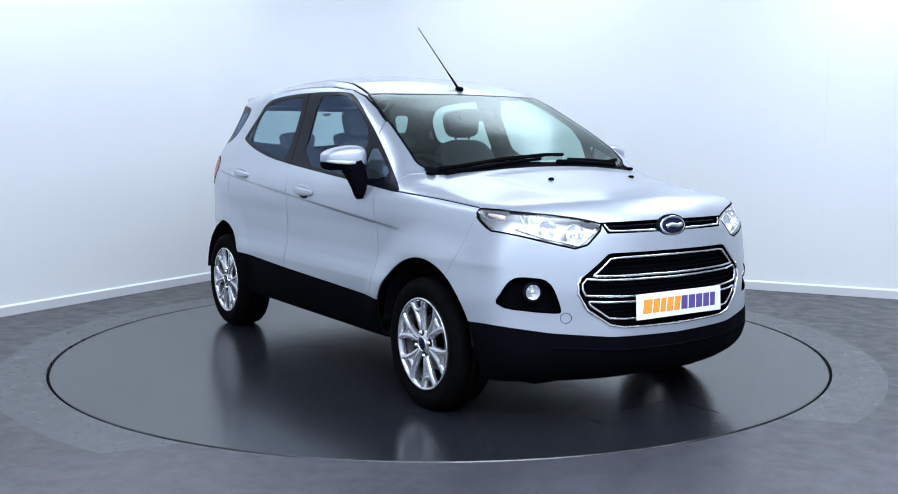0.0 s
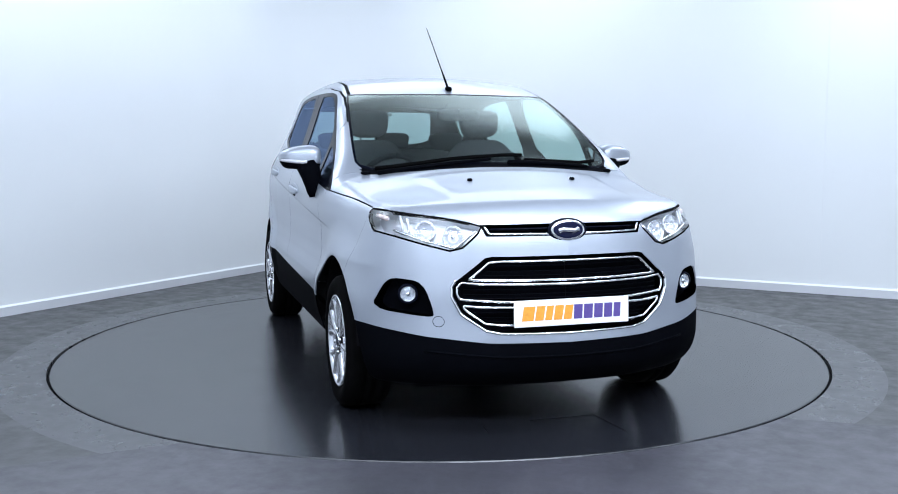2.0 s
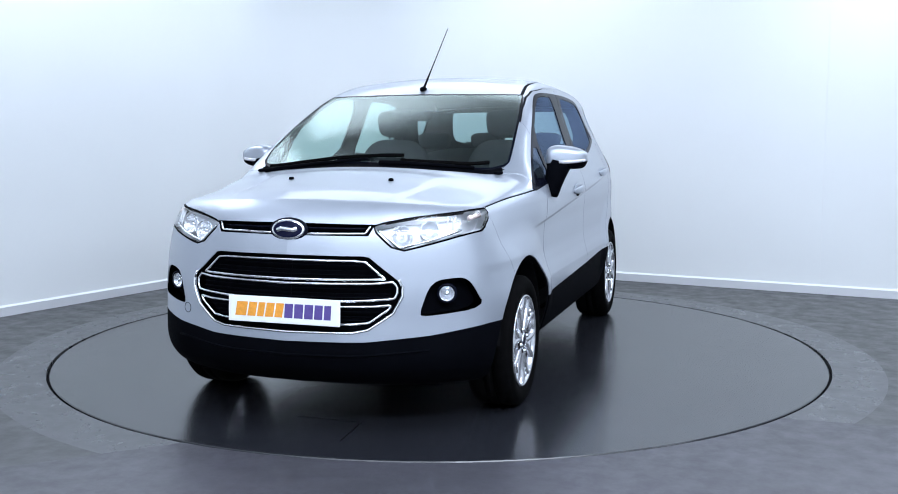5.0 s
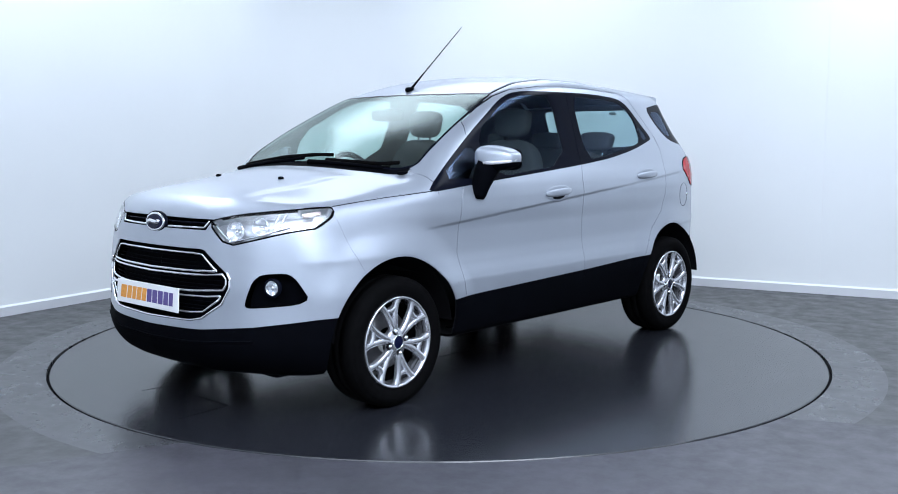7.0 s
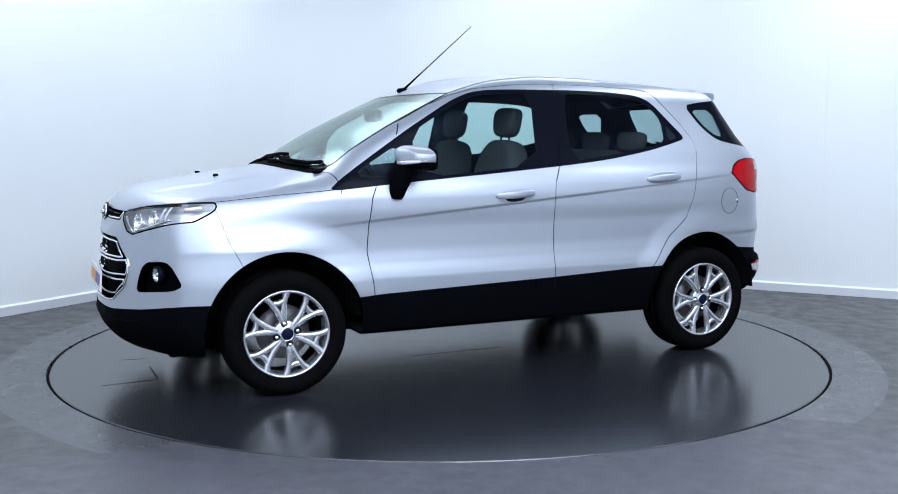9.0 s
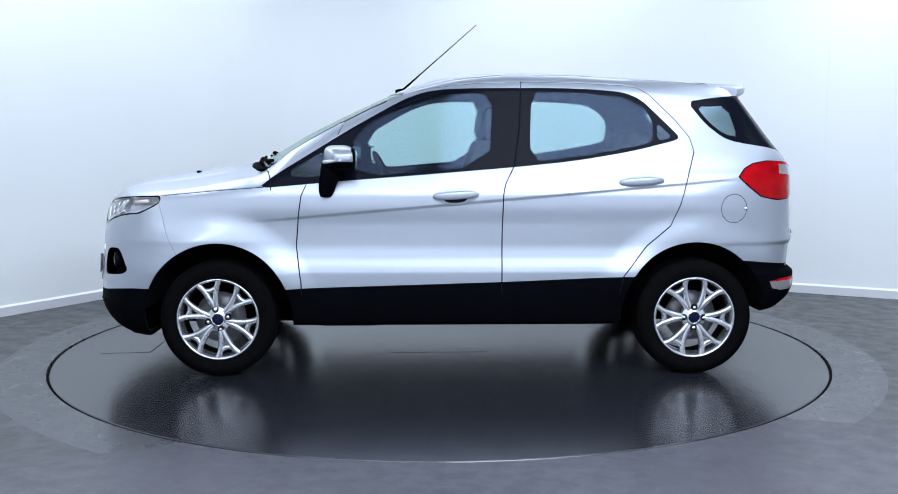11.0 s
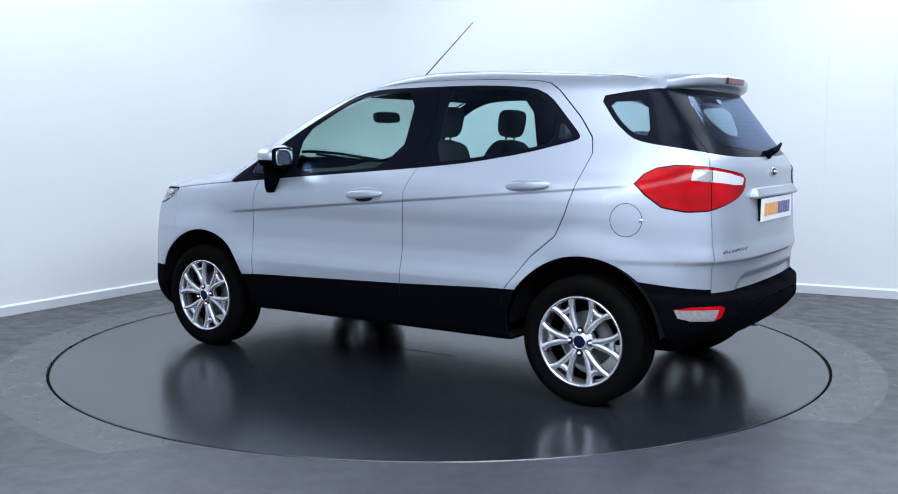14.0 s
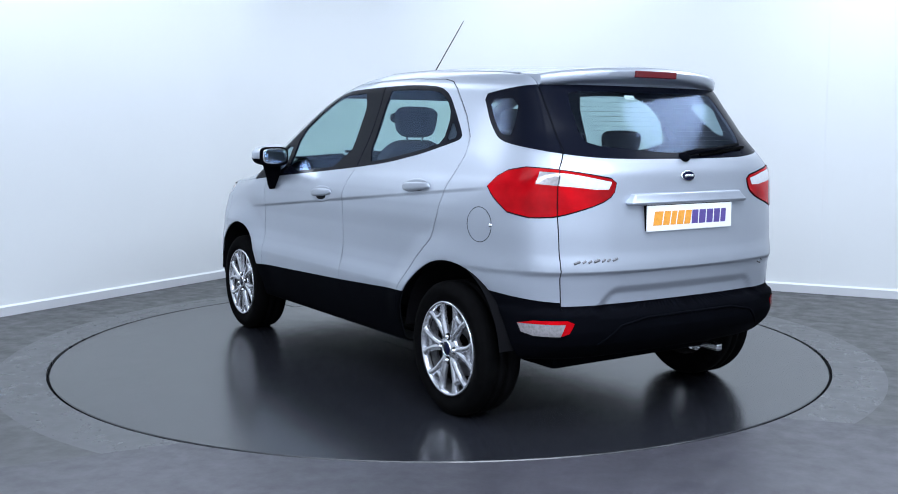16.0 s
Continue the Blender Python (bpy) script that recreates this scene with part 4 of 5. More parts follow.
spoiler = put("spoiler", mesh_from("spoiler", Vs, Fs), PAINT, tailgate, "silver roof spoiler")
spoiler.data.set_sharp_from_angle(angle=radians(40))
part("brake_light", bevelled_box(-1.7765, -1.74, -0.125, 0.125, 1.522, 1.552, 0.004), DARKRED, spoiler, "dark red high brake light")
b = bevelled_box(-2.008, -1.95, -0.355, 0.355, 0.972, 1.022, 0.012, 3)
for v in b.verts:
    if v.co.z > 0.99:
        v.co.y *= 0.93
        v.co.x += 0.012
part("tailgate_grip", b, PAINT, tailgate, "silver grip bar over the plate", smooth=True)
part("plate_recess", bevelled_box(-1.992, -1.95, -0.257, 0.257, 0.862, 0.978, 0.004), SEAM, tailgate, "dark plate recess")
number_plate(tailgate, pose(-1.996, 0, 0.914, 0, 0, 180))
p = onto([(0.0, 1.090)], 0, -1)[0]
badge(tailgate, pose(p[0] - 0.001, 0, 1.090, 0, -8, 180), 0.042, 0.024)
for y0, y1, zz, r in ((0.60, 0.575, 0.742, 0.006), (0.565, 0.550, 0.744, 0.005), (0.540, 0.525, 0.744, 0.005), (0.515, 0.49, 0.747, 0.0065), (0.48, 0.465, 0.747, 0.005), (0.455, 0.44, 0.747, 0.005), (0.43, 0.405, 0.749, 0.005), (-0.535, -0.50, 0.675, 0.004), (-0.545, -0.52, 0.688, 0.003)):
    strip("badge_bar", [(y0, zz - 0.004), (y1, zz + 0.005)], 0, -1, r, STEEL, tailgate, text="small metal badge bar")
# rear wiper
P = onto([(-0.02, 1.175), (-0.10, 1.182), (-0.22, 1.192), (-0.40, 1.212)], 0, -1, -0.022)
rw = put("rear_wiper", mesh_from("rear_wiper", *tube(P, 0.013, 8, 0.008)), BLACK, tailgate, "black rear wiper")
P = onto([(-0.12, 1.175), (-0.25, 1.186), (-0.46, 1.207)], 0, -1, -0.010)
put("wiper_blade", mesh_from("wiper_blade", *tube(P, 0.008, 6)), RUBBER, rw)
p = onto([(-0.02, 1.172)], 0, -1)[0]
put("wiper_pivot", mesh_from("wiper_pivot", *superell((0, 0, 0), (0.028, 0.026, 0.022), 0.8)), BLACK, rw, "", pose(*p))
# tow bracket end under the bumper
part("exhaust_pipe", bevelled_box(-1.80, -1.62, -0.46, -0.42, 0.225, 0.265, 0.012, 3), ALLOY, car, "steel exhaust tailpipe")


# ---- handles, mirrors, wipers, aerial ----
for mir in (False, True):
    sg = -1 if mir else 1
    for key, hx, hz in (("f", -0.067, 0.955), ("r", -1.045, 1.026)):
        d = doors[(key, sg)]
        p = onto([(hx, hz)], 1, sg)[0]
        tilt = 3.5
        put("handle_bowl", mesh_from("handle_bowl", *superell((0, 0, 0), (0.122, 0.006, 0.044), 0.9)), PAINT, d, "silver handle bowl", pose(p[0], p[1] - 0.001 * sg, p[2] - 0.004, 0, tilt, 0))
        # the shade behind the handle is put in as a dark disc on the bowl
        put("handle_shade", mesh_from("handle_shade", *superell((0, 0, 0), (0.072, 0.005, 0.027), 0.9)), INNER, d, "dark disc for the shade under the handle", pose(p[0], p[1] + 0.0015 * sg, p[2] - 0.010, 0, tilt, 0))
        V, F = superell((0, 0, 0), (0.120, 0.012, 0.021), 0.75, 36, 16)
        V = [(x, y - sg * 0.02 * (x / 0.12)**2, z) for x, y, z in V]
        put("door_handle", mesh_from("door_handle", V, F), PAINT, d, "silver bar handle", pose(p[0], p[1] + 0.022 * sg, p[2] + 0.004, 0, tilt, 0))
    # door mirror
    d = doors[("f", sg)]
    foot = [(0.610, 0.838, 0.955), (0.609, 0.842, 0.975), (0.600, 0.848, 1.020), (0.584, 0.858, 1.070), (0.566, 0.872, 1.120)]
    V, F = tube(foot, 0.030, 14, 0.058, squash=1.1)
    if mir:
        V, F = flip_y(V, F)
    mirror = put("door_mirror", mesh_from("door_mirror", V, F), BLACK, d, "door mirror with silver cap and black foot")

    def shell(zlo, zhi, grow=0.0):
        V, F = superell((0, 0, 0), (0.080 + grow, 0.105 + grow, 0.072 + grow), 0.58, 40, 24, zlo, zhi)
        W = []
        for x, y, z in V:
            k = (y + 0.103) / 0.206
            x2 = x * (1.0 - 0.34 * k * k) - 0.03 * k if x > 0 else x - 0.03 * k
            z2 = (z * (1.0 - 0.50 * k * k) if z > 0 else z * (1.0 - 0.25 * k)) + 0.006 * k
            W.append((0.548 + x2, (0.905 + y) * 1.0, 1.150 + z2))
        return flip_y(W, F) if mir else (W, F)
    put("mirror_cap", mesh_from("mirror_cap", *shell(-0.026, 9)), PAINT, mirror, "silver mirror cap")
    put("mirror_housing", mesh_from("mirror_housing", *shell(-9, -0.026, -0.002)), BLACK, mirror, "black mirror housing")
    pts = [(0.614, 0.880, 1.132), (0.606, 0.92, 1.134), (0.585, 0.965, 1.137), (0.552, 0.997, 1.141), (0.515, 1.004, 1.145)]
    V, F = tube(pts, 0.011, 10, 0.008)
    if mir:
        V, F = flip_y(V, F)
    put("indicator", mesh_from("indicator", V, F), CLEARW, mirror, "clear indicator strip")
    V, F = superell((0.469, 0.897, 1.150), (0.006, 0.080, 0.044), 0.5)
    V = [(x - 0.03 * (y - 0.8) / 0.2, y, z) for x, y, z in V]
    if mir:
        V, F = flip_y(V, F)
    put("mirror_glass", mesh_from("mirror_glass", V, F), MIRROR, mirror, "mirror glass")
    V, F = superell((0.483, 0.897, 1.149), (0.014, 0.097, 0.056), 0.5)
    V = [(x - 0.03 * (y - 0.8) / 0.2, y, z) for x, y, z in V]
    if mir:
        V, F = flip_y(V, F)
    put("mirror_rim", mesh_from("mirror_rim", V, F), BLACK, mirror, "black mirror rim")

# fuel flap on the car's left flank
strip("fuel_flap", [(-1.545 + 0.072 * math.cos(radians(a)), 0.885 + 0.076 * math.sin(radians(a))) for a in range(0, 361, 12)], 1, 1, 0.0014, SEAM, quarter[1], steps=1, text="round seam of the fuel flap")
p = onto([(-1.612, 0.885)], 1, 1)[0]
put("flap_catch", mesh_from("flap_catch", *superell((0, 0, 0), (0.011, 0.006, 0.009), 0.8)), CHROME, quarter[1], "", pose(*p))

# round cover of the towing eye, heater wires and a label on the rear window
strip("towing_eye_cover", [(-0.545 + 0.022 * math.cos(radians(a)), 0.500 + 0.022 * math.sin(radians(a))) for a in range(0, 361, 20)], 0, 1, 0.0013, SEAM, front_bumper, steps=1, text="round seam of the towing eye cover")
for k in range(11):
    zz = 1.225 + 0.021 * k
    strip("heater_wire", [(-0.42, zz), (0, zz - 0.002), (0.42, zz)], 0, -1, 0.0006, STEEL, rear_window, lift=-0.004, steps=5, n=4)
p = onto([(0.125, 1.437)], 0, -1, 0.004)[0]
part("window_label", bevelled_box(-0.0006, 0.0006, -0.028, 0.028, -0.011, 0.011, 0), PLATE, rear_window, "small white label", pose(p[0], p[1], p[2], 0, 33, 0))
for sg in (1, -1):
    part("air_deflector", bevelled_box(1.60, 1.71, min(0.42 * sg, 0.60 * sg), max(0.42 * sg, 0.60 * sg), 0.185, 0.30, 0.015), BLACK, car, "black air deflector under the bumper")
    for x0, x1, zz in ((-0.86, -0.62, 0.243), (-0.40, 0.12, 0.247), (0.36, 0.66, 0.240)):
        part("sill_flange", bevelled_box(x0, x1, min(0.66 * sg, 0.69 * sg), max(0.66 * sg, 0.69 * sg), zz, 0.285, 0.006), BLACK, car, "black flange under the sill")

# aerial
p = onto([(0.235, 0.0)], 2, 1)[0]
aerial = put("aerial_foot", mesh_from("aerial_foot", *superell((0, 0, 0), (0.036, 0.017, 0.016), 0.8)), BLACK, car, "black aerial foot", pose(p[0], 0, p[2] + 0.004))
tip = Vector((-0.215, 0, 1.928)) - Vector((p[0], 0, p[2] + 0.004))
put("aerial", mesh_from("aerial", *tube([(0, 0, 0), tip * 0.13, tip * 0.24, tip * 0.27, tip], 0.0075, 8, 0.0022)), BLACK, aerial, "thin black whip aerial")


def wiper(pts, parent):
    P = onto(pts, 2, 1, -0.009)
    arm = put("wiper", mesh_from("wiper", *tube(P, 0.013, 8, 0.008)), BLACK, car, "black windscreen wiper")
    return arm


for pts, blade in (([(1.01, -0.60), (1.025, -0.50), (1.035, -0.30), (1.015, -0.02)], [(0.965, -0.60), (0.985, -0.50), (1.005, -0.22), (0.995, 0.04), (0.985, 0.16)]),
                   ([(1.055, 0.06), (1.045, 0.16), (1.02, 0.36), (0.975, 0.53)], [(1.03, 0.16), (1.01, 0.32), (0.97, 0.49), (0.925, 0.59)])):
    w = wiper(pts, car)
    P = onto([(x - 0.012, y) for x, y in blade], 2, 1, -0.011)
    put("wiper_blade", mesh_from("wiper_blade", *tube(P, 0.009, 6, squash=1.2)), RUBBER, w, "black wiper blade")
for sg in (1, -1):
    p = onto([(0.955, 0.650 * sg)], 2, 1)[0]
    put("scuttle_corner", mesh_from("scuttle_corner", *superell((0, 0, 0), (0.034, 0.022, 0.010), 0.8)), BLACK, car, "black scuttle corner cap", pose(*p))

# ---- the cabin ----
V, F = [], []
dash = [(1.02, 1.03), (0.85, 1.065), (0.66, 1.055), (0.55, 1.01), (0.52, 0.93), (0.58, 0.80), (0.62, 0.60), (1.02, 0.60)]
for i in range(15):
    yy = -0.70 + 1.40 * i / 14
    bump = 0.035 * math.exp(-((yy + 0.36) / 0.16)**2)
    for x, z in dash:
        V.append((x - 0.10 * (abs(yy) / 0.7)**2, yy, z + (bump if 0.5 < x < 0.9 and z > 1.0 else 0)))
k = len(dash)
for i in range(14):
    for j in range(k):
        F.append((i * k + j, i * k + (j + 1) % k, (i + 1) * k + (j + 1) % k, (i + 1) * k + j))
F += [tuple(range(k)), tuple(range(14 * k, 15 * k))[::-1]]
put("dashboard", mesh_from("dashboard", V, F, smooth=False), INNER, car, "dark grey dashboard")
wm = pose(0.33, -0.36, 1.00, 0, -62, 0)
ring = [(0.182 * math.cos(2 * math.pi * i / 36), 0.182 * math.sin(2 * math.pi * i / 36), 0) for i in range(37)]
sw = put("steering_wheel", mesh_from("steering_wheel", *tube(ring, 0.016, 8)), INNER, car, "dark steering wheel", wm)
for a in (0, 180, 270):
    put("wheel_spoke", mesh_from("wheel_spoke", *tube([(0.05 * math.sin(radians(a)), 0.05 * math.cos(radians(a)), -0.01), (0.175 * math.sin(radians(a)), 0.175 * math.cos(radians(a)), 0)], 0.016, 8, 0.012)), INNER, sw)
put("wheel_boss", mesh_from("wheel_boss", *superell((0, 0, -0.015), (0.065, 0.075, 0.03), 0.7)), INNER, sw)


def seat(x, y, w, h, name="seat", parent=None):
    home = pose(x + 0.22, y, 0.62, 0, -6, 0)
    s = put(name, mesh_from(name, *superell((0, 0, 0), (0.26, w / 2, 0.09), 0.5)), FABRIC, parent or car, "dark grey fabric seat", home)
    V, F = superell((0, 0, 0), (0.075, w / 2, h / 2), 0.45, 32, 20)
    V = [(xx, yy * (1 - 0.25 * max(0, zz / h * 2)**2), zz) for xx, yy, zz in V]
    put("backrest", mesh_from("backrest", V, F), FABRIC, s, "", home.inverted() @ pose(x - 0.10, y, 0.63 + h / 2, 0, -14, 0))
    return s, home.inverted()


def headrest(s, x, y, z, w=0.25, h=0.17):
    V, F = superell((0, 0, 0), (0.045, w / 2, h / 2), 0.55, 32, 18)
    V = [(xx, yy * (1 + 0.10 * zz / h * 2), zz) for xx, yy, zz in V]
    hr = put("headrest", mesh_from("headrest", V, F), FABRIC, s[0], "dark headrest", s[1] @ pose(x, y, z, 0, -8, 0))
    for d in (-0.05, 0.05):
        put("headrest_post", mesh_from("headrest_post", *tube([(0, d, -h / 2 - 0.07), (0, d, -h / 2 + 0.01)], 0.006, 8)), CHROME, hr)


for sg in (1, -1):
    s = seat(-0.10, 0.36 * sg, 0.50, 0.62)
    headrest(s, -0.275, 0.36 * sg, 1.345)
rs = seat(-0.93, 0.0, 1.28, 0.56, "rear_seat")
for yy in (-0.40, 0.0, 0.40):
    headrest(rs, -1.12, yy, 1.235, 0.24, 0.12)
m = put("interior_mirror", mesh_from("interior_mirror", *superell((0, 0, 0), (0.022, 0.125, 0.034), 0.5)), INNER, car, "dark interior mirror", pose(0.42, 0, 1.385, 0, 10, 0))
put("mirror_stem", mesh_from("mirror_stem", *tube([(0.0, 0, 0.0), (0.024, 0, 0.030)], 0.010, 8)), INNER, m)
part("parcel_shelf", bevelled_box(-1.66, -1.15, -0.55, 0.55, 1.06, 1.08, 0.008), INNER, car, "dark parcel shelf")
part("underbody", bevelled_box(-1.70, 1.70, -0.52, 0.52, 0.235, 0.34, 0.02), BLACK, car, "black underbody")
for sg in (1, -1):
    part("axle_arm", bevelled_box(1.10, 1.27, 0.50 * sg if sg > 0 else -0.70, 0.70 if sg > 0 else -0.50, 0.27, 0.33, 0.02), BLACK, car, "black suspension arm")
    part("axle_arm", bevelled_box(-1.42, -1.25, 0.50 if sg > 0 else -0.70, 0.70 if sg > 0 else -0.50, 0.27, 0.33, 0.02), BLACK, car, "black suspension arm")


# ---- the room ----
def floor_material(name, base, dark, rough, scale, amount, sheen):
    """Worn painted screed: two tones in clouds and streaks, scuffs in the gloss."""
    m = material(name, base, rough)
    nt = m.node_tree
    b = nt.nodes["Principled BSDF"]
    geo = nt.nodes.new("ShaderNodeTexCoord")
    last = None
    for sc, st, lo, hi, k in ((scale, (1, 1, 1), 0.35, 0.68, amount), (scale * 2.2, (0.5, 2.2, 1), 0.45, 0.72, amount * 0.6), (scale * 9, (1, 1, 1), 0.30, 0.75, amount * 0.35)):
        mp = nt.nodes.new("ShaderNodeMapping")
        mp.inputs["Scale"].default_value = st
        mp.inputs["Rotation"].default_value = (0, 0, 0.5)
        n = nt.nodes.new("ShaderNodeTexNoise")
        n.inputs["Scale"].default_value, n.inputs["Detail"].default_value, n.inputs["Roughness"].default_value = sc, 8, 0.62
        r = nt.nodes.new("ShaderNodeMapRange")
        r.inputs["From Min"].default_value, r.inputs["From Max"].default_value, r.inputs["To Max"].default_value = lo, hi, k
        mx = nt.nodes.new("ShaderNodeMix")
        mx.data_type = "RGBA"
        mx.inputs[6].default_value, mx.inputs[7].default_value = (*base, 1), (*dark, 1)
        nt.links.new(geo.outputs["Object"], mp.inputs[0])
        nt.links.new(mp.outputs[0], n.inputs["Vector"])
        nt.links.new(n.outputs["Fac"], r.inputs["Value"])
        nt.links.new(r.outputs[0], mx.inputs[0])
        if last:
            nt.links.new(last, mx.inputs[6])
        last = mx.outputs[2]
    nt.links.new(last, b.inputs["Base Color"])
    rr = nt.nodes.new("ShaderNodeMapRange")
    rr.inputs["From Min"].default_value, rr.inputs["From Max"].default_value = 0.35, 0.7
    rr.inputs["To Min"].default_value, rr.inputs["To Max"].default_value = rough - sheen, rough + sheen
    nt.links.new(n.outputs["Fac"], rr.inputs["Value"])
    nt.links.new(rr.outputs[0], b.inputs["Roughness"])
    bp = nt.nodes.new("ShaderNodeBump")
    bp.inputs["Strength"].default_value, bp.inputs["Distance"].default_value = max(0.0, sheen - 0.05) * 0.5, 0.002
    nt.links.new(n.outputs["Fac"], bp.inputs["Height"])
    nt.links.new(bp.outputs[0], b.inputs["Normal"])
    return m


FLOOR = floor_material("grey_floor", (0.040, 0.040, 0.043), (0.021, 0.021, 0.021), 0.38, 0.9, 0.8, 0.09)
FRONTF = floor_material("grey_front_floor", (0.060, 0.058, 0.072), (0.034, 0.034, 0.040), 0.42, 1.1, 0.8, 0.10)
DISC = floor_material("grey_table", (0.0140, 0.0150, 0.0195), (0.0110, 0.0118, 0.0153), 0.215, 0.8, 0.6, 0.015)
DISC.node_tree.nodes["Principled BSDF"].inputs["Specular IOR Level"].default_value = 0.95
RINGF = floor_material("grey_ring", (0.060, 0.062, 0.068), (0.040, 0.041, 0.045), 0.30, 1.0, 0.7, 0.05)


def wall_path(rad=0.9):
    """The foot of the walls seen from above: one long rounded corner behind the car, square ones behind the viewer."""
    P = [(-0.43, ROOM_L)]
    for i in range(13):
        a = radians(180 + 90 * i / 12)
        P.append((rad - 0.084 + rad * math.cos(a), rad + rad * math.sin(a)))
    return P + [(ROOM_L, 0.0), (ROOM_L, ROOM_L)]


def ribbon(path, z0, z1, t0, t1, lean=0.0):
    """A band of wall along path from z0 to z1, between the offsets t0 and t1 outwards; its inner face leans back by lean."""
    p = np.array(path, float)
    q = np.vstack([p, p[:1]])
    V, F = [], []
    n = len(p)
    for i in range(n):
        d0, d1 = p[i] - p[i - 1], p[(i + 1) % n] - p[i]
        n0, n1 = np.array([d0[1], -d0[0]]) / np.hypot(*d0), np.array([d1[1], -d1[0]]) / np.hypot(*d1)
        b = (n0 + n1) / (1 + n0 @ n1)
        for t in (t0, t1):
            for z in (z0, z1):
                V.append(room(*(p[i] + b * (t + (lean if t == t0 and z == z1 else 0))), z))
    for i in range(n):
        a, c = i * 4, (i + 1) % n * 4
        F += [(a, c, c + 1, a + 1), (a + 2, a + 3, c + 3, c + 2), (a + 1, c + 1, c + 3, a + 3), (a, a + 2, c + 2, c)]
    return V, F


PATH = wall_path()
walls = put("wall", mesh_from("wall", *ribbon(PATH, 0, ROOM_H, 0.0, 0.15), smooth=False), WALL)
walls.data.set_sharp_from_angle(angle=radians(30))
tagged(walls, "smooth white studio walls with a rounded corner", "wall", kind="structure")
sk = put("baseboard", mesh_from("baseboard", *ribbon(PATH, 0, 0.064, -0.018, -0.001), smooth=False), SKIRT)
tagged(sk, "white painted skirting board along the wall", "skirting", kind="structure")
put("bevel", mesh_from("bevel", *ribbon(PATH, 0.0641, 0.077, -0.018, -0.001, 0.013), smooth=False), WALL, sk, "bright bevelled upper edge")
ce = put("ceiling", mesh_from("ceiling", [room(a, b, ROOM_H + z) for z in (0, 0.2) for a, b in ((-.6, -.1), (ROOM_L + .1, -.1), (ROOM_L + .1, ROOM_L + .1), (-.6, ROOM_L + .1))],
                              [(0, 1, 2, 3), (7, 6, 5, 4), (0, 4, 5, 1), (1, 5, 6, 2), (2, 6, 7, 3), (3, 7, 4, 0)], smooth=False), CEIL)
tagged(ce, "white ceiling over the studio", "ceiling", kind="structure")


def ring_mesh(r0, r1, z, n=160, depth=0.02):
    V, F = [], []
    for i in range(n):
        a = 2 * math.pi * i / n
        for r, zz in ((r0, z - depth), (r0, z), (r1, z), (r1, z - depth)):
            V.append((r * math.cos(a), r * math.sin(a), zz))
    for i in range(n):
        for j in range(4):
            F.append((i * 4 + j, (i + 1) % n * 4 + j, (i + 1) % n * 4 + (j + 1) % 4, i * 4 + (j + 1) % 4))
    return V, [f[::-1] for f in F]


V, F = [], []
n = 160
for i in range(n):
    a = 2 * math.pi * i / n
    V += [(2.52 * math.cos(a), 2.52 * math.sin(a), 0), (14 * math.cos(a), 14 * math.sin(a), 0)]
F = [(2 * i, 2 * i + 1, (2 * i + 3) % (2 * n), (2 * i + 2) % (2 * n)) for i in range(n)]
tagged(put("floor", mesh_from("floor", V, F, smooth=False), FLOOR), "dark grey worn glossy painted floor", "floor", kind="structure")
tagged(put("floor_ring", mesh_from("floor_ring", *ring_mesh(DISC_R + 0.009, 2.52, 0.0), smooth=False), RINGF), "lighter grey painted ring round the turntable", "floor", kind="structure")
tagged(put("floor_gap", mesh_from("floor_gap", *ring_mesh(DISC_R - 0.03, DISC_R + 0.03, -0.02), smooth=False), SEAM), "dark gap round the turntable", "gap", kind="structure")

table = tagged(new("turntable"), "round grey glossy turntable set flush in the floor", "turntable")
V = [(0, 0, 0)] + [(r * math.cos(2 * math.pi * i / n), r * math.sin(2 * math.pi * i / n), z) for r, z in ((DISC_R - 0.012, 0.0), (DISC_R - 0.007, -0.004), (DISC_R - 0.007, -0.03)) for i in range(n)]
F = [(0, 1 + i, 1 + (i + 1) % n) for i in range(n)] + [(1 + k * n + i, 1 + (k + 1) * n + i, 1 + (k + 1) * n + (i + 1) % n, 1 + k * n + (i + 1) % n) for k in (0, 1) for i in range(n)]
put("table_top", mesh_from("table_top", V, F, smooth=False), DISC, table)
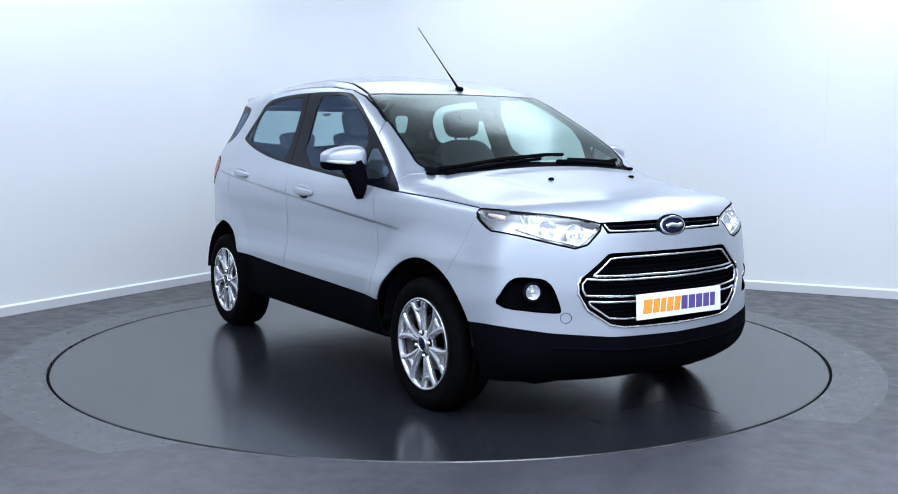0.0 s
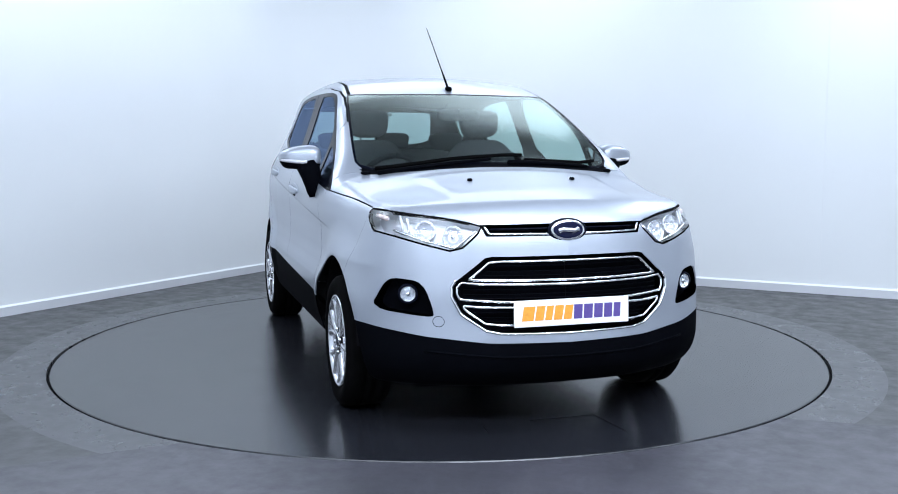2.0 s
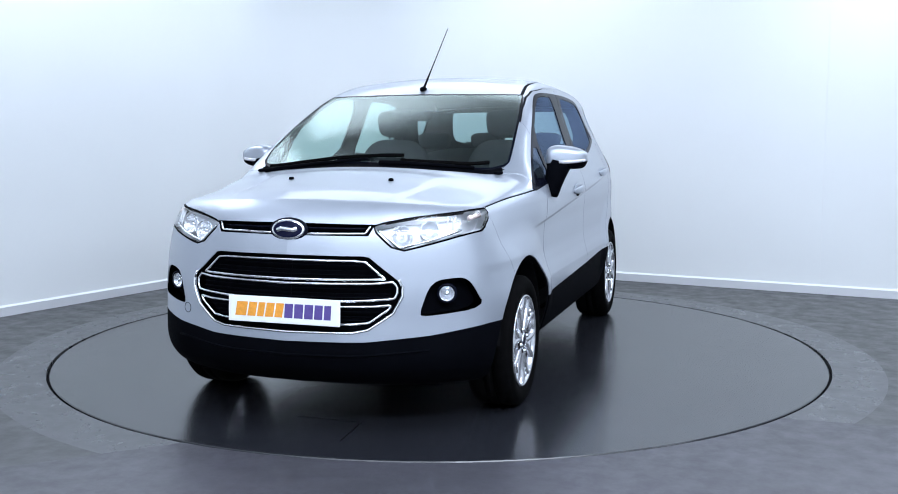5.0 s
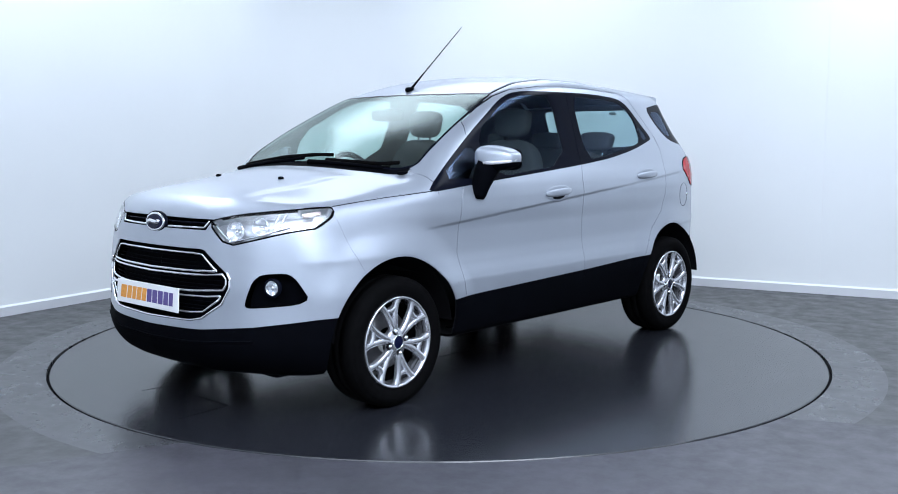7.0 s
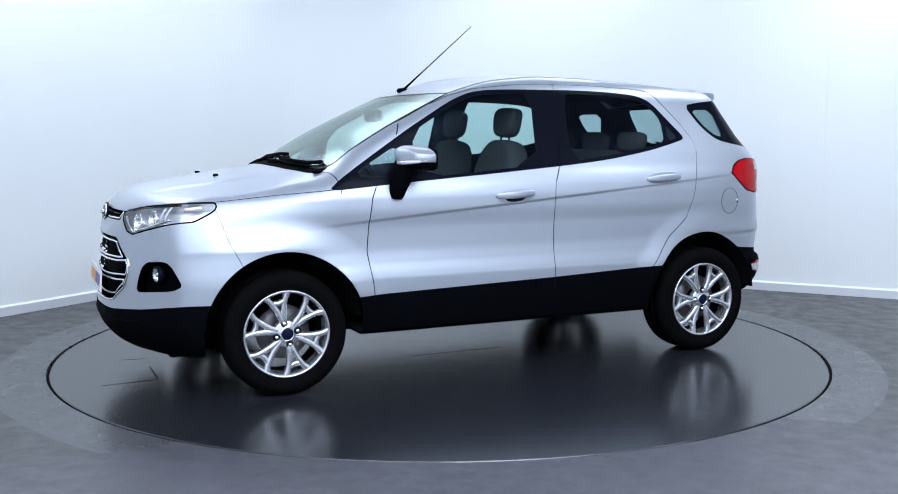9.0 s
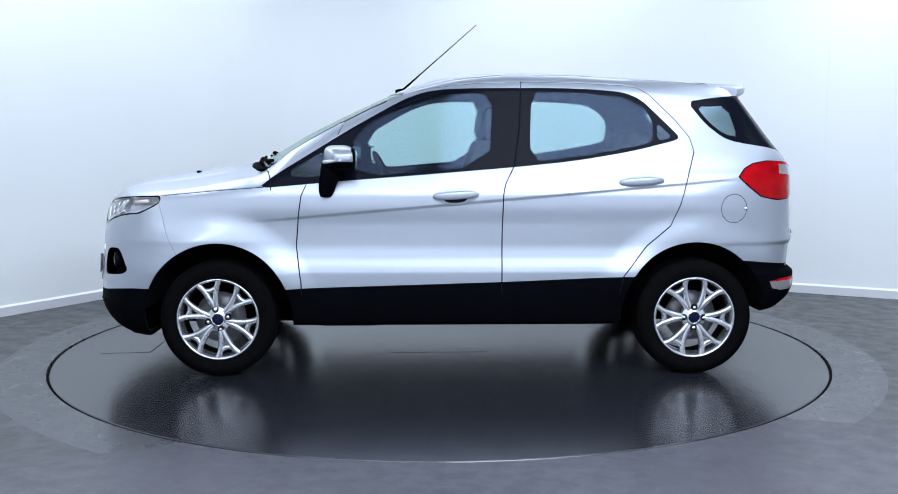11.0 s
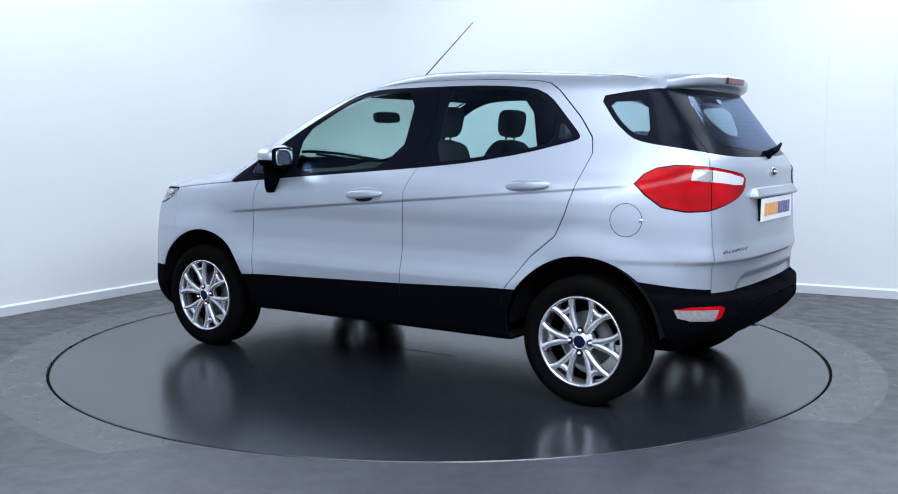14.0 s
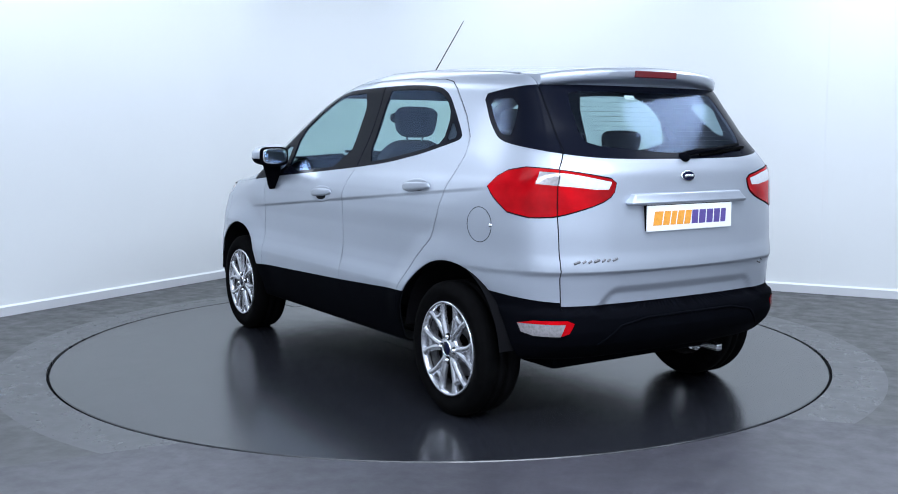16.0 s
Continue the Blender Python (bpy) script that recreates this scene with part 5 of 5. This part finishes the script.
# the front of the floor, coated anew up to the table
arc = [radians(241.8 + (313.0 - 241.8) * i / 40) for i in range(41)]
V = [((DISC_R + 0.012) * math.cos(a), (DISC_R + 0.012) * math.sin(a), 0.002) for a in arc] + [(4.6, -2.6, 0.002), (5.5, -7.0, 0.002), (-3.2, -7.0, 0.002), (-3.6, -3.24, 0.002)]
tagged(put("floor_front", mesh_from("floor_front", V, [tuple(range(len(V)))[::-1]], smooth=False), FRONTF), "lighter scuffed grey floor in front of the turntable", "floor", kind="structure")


def seam(points, parent, width=0.004, z=0.0008):
    """A thin dark joint along points of the floor."""
    for p, q2 in zip(points[:-1], points[1:]):
        d = Vector((q2[0] - p[0], q2[1] - p[1], 0))
        put("joint", mesh_from("joint", [(0, -width / 2, 0), (d.length, -width / 2, 0), (d.length, width / 2, 0), (0, width / 2, 0), (0, -width / 2, -0.003), (d.length, -width / 2, -0.003), (d.length, width / 2, -0.003), (0, width / 2, -0.003)],
                               [(0, 1, 2, 3), (4, 7, 6, 5), (0, 4, 5, 1), (1, 5, 6, 2), (2, 6, 7, 3), (3, 7, 4, 0)], smooth=False), SEAM, parent, "dark joint", Matrix.Translation((p[0], p[1], z)) @ Matrix.Rotation(math.atan2(d.y, d.x), 4, "Z"))


seam([(1.995, 0.235), (1.716, 0.212), (1.716, -0.10)], table, 0.005)
seam([(1.714, -0.324), (1.84, -0.340)], table, 0.004)
seam([(0.29, 0.249), (-0.28, 0.245)], table, 0.004)
joint = bevelled_box(-0.002, 0.002, -0.004, 0.001, 0.08, ROOM_H, 0)
jp = room(4.80, 0.0)
tagged(part("wall_joint", joint, CEIL, None, "", Matrix.Translation(jp) @ Matrix.Rotation(ROOM_A, 4, "Z")), "faint vertical joint in the white wall", "wall", kind="structure")
# a panel over each lamp, the added fill lamps too
for lx, ly, sx, sy, watts in LAMPS:
    b = bevelled_box(-sx / 2 - 0.04, sx / 2 + 0.04, -sy / 2 - 0.04, sy / 2 + 0.04, 0, 0.05, 0.008)
    f = part("ceiling_light", b, SKIRT, None, "white flush ceiling light panel, out of view", pose(lx, ly, ROOM_H - 0.05))
    tagged(f, category="ceiling light", group="ceiling lights")


def motions():
    rows, spin = [], []
    for t, a in TURN:
        m = Matrix.Rotation(radians(-90 - a), 4, "Z")
        rows.append((t, m @ Matrix.Translation((0, OFF, 0))))
        spin.append((t, m))
    walk(car, rows)
    walk(table, spin)


motions()
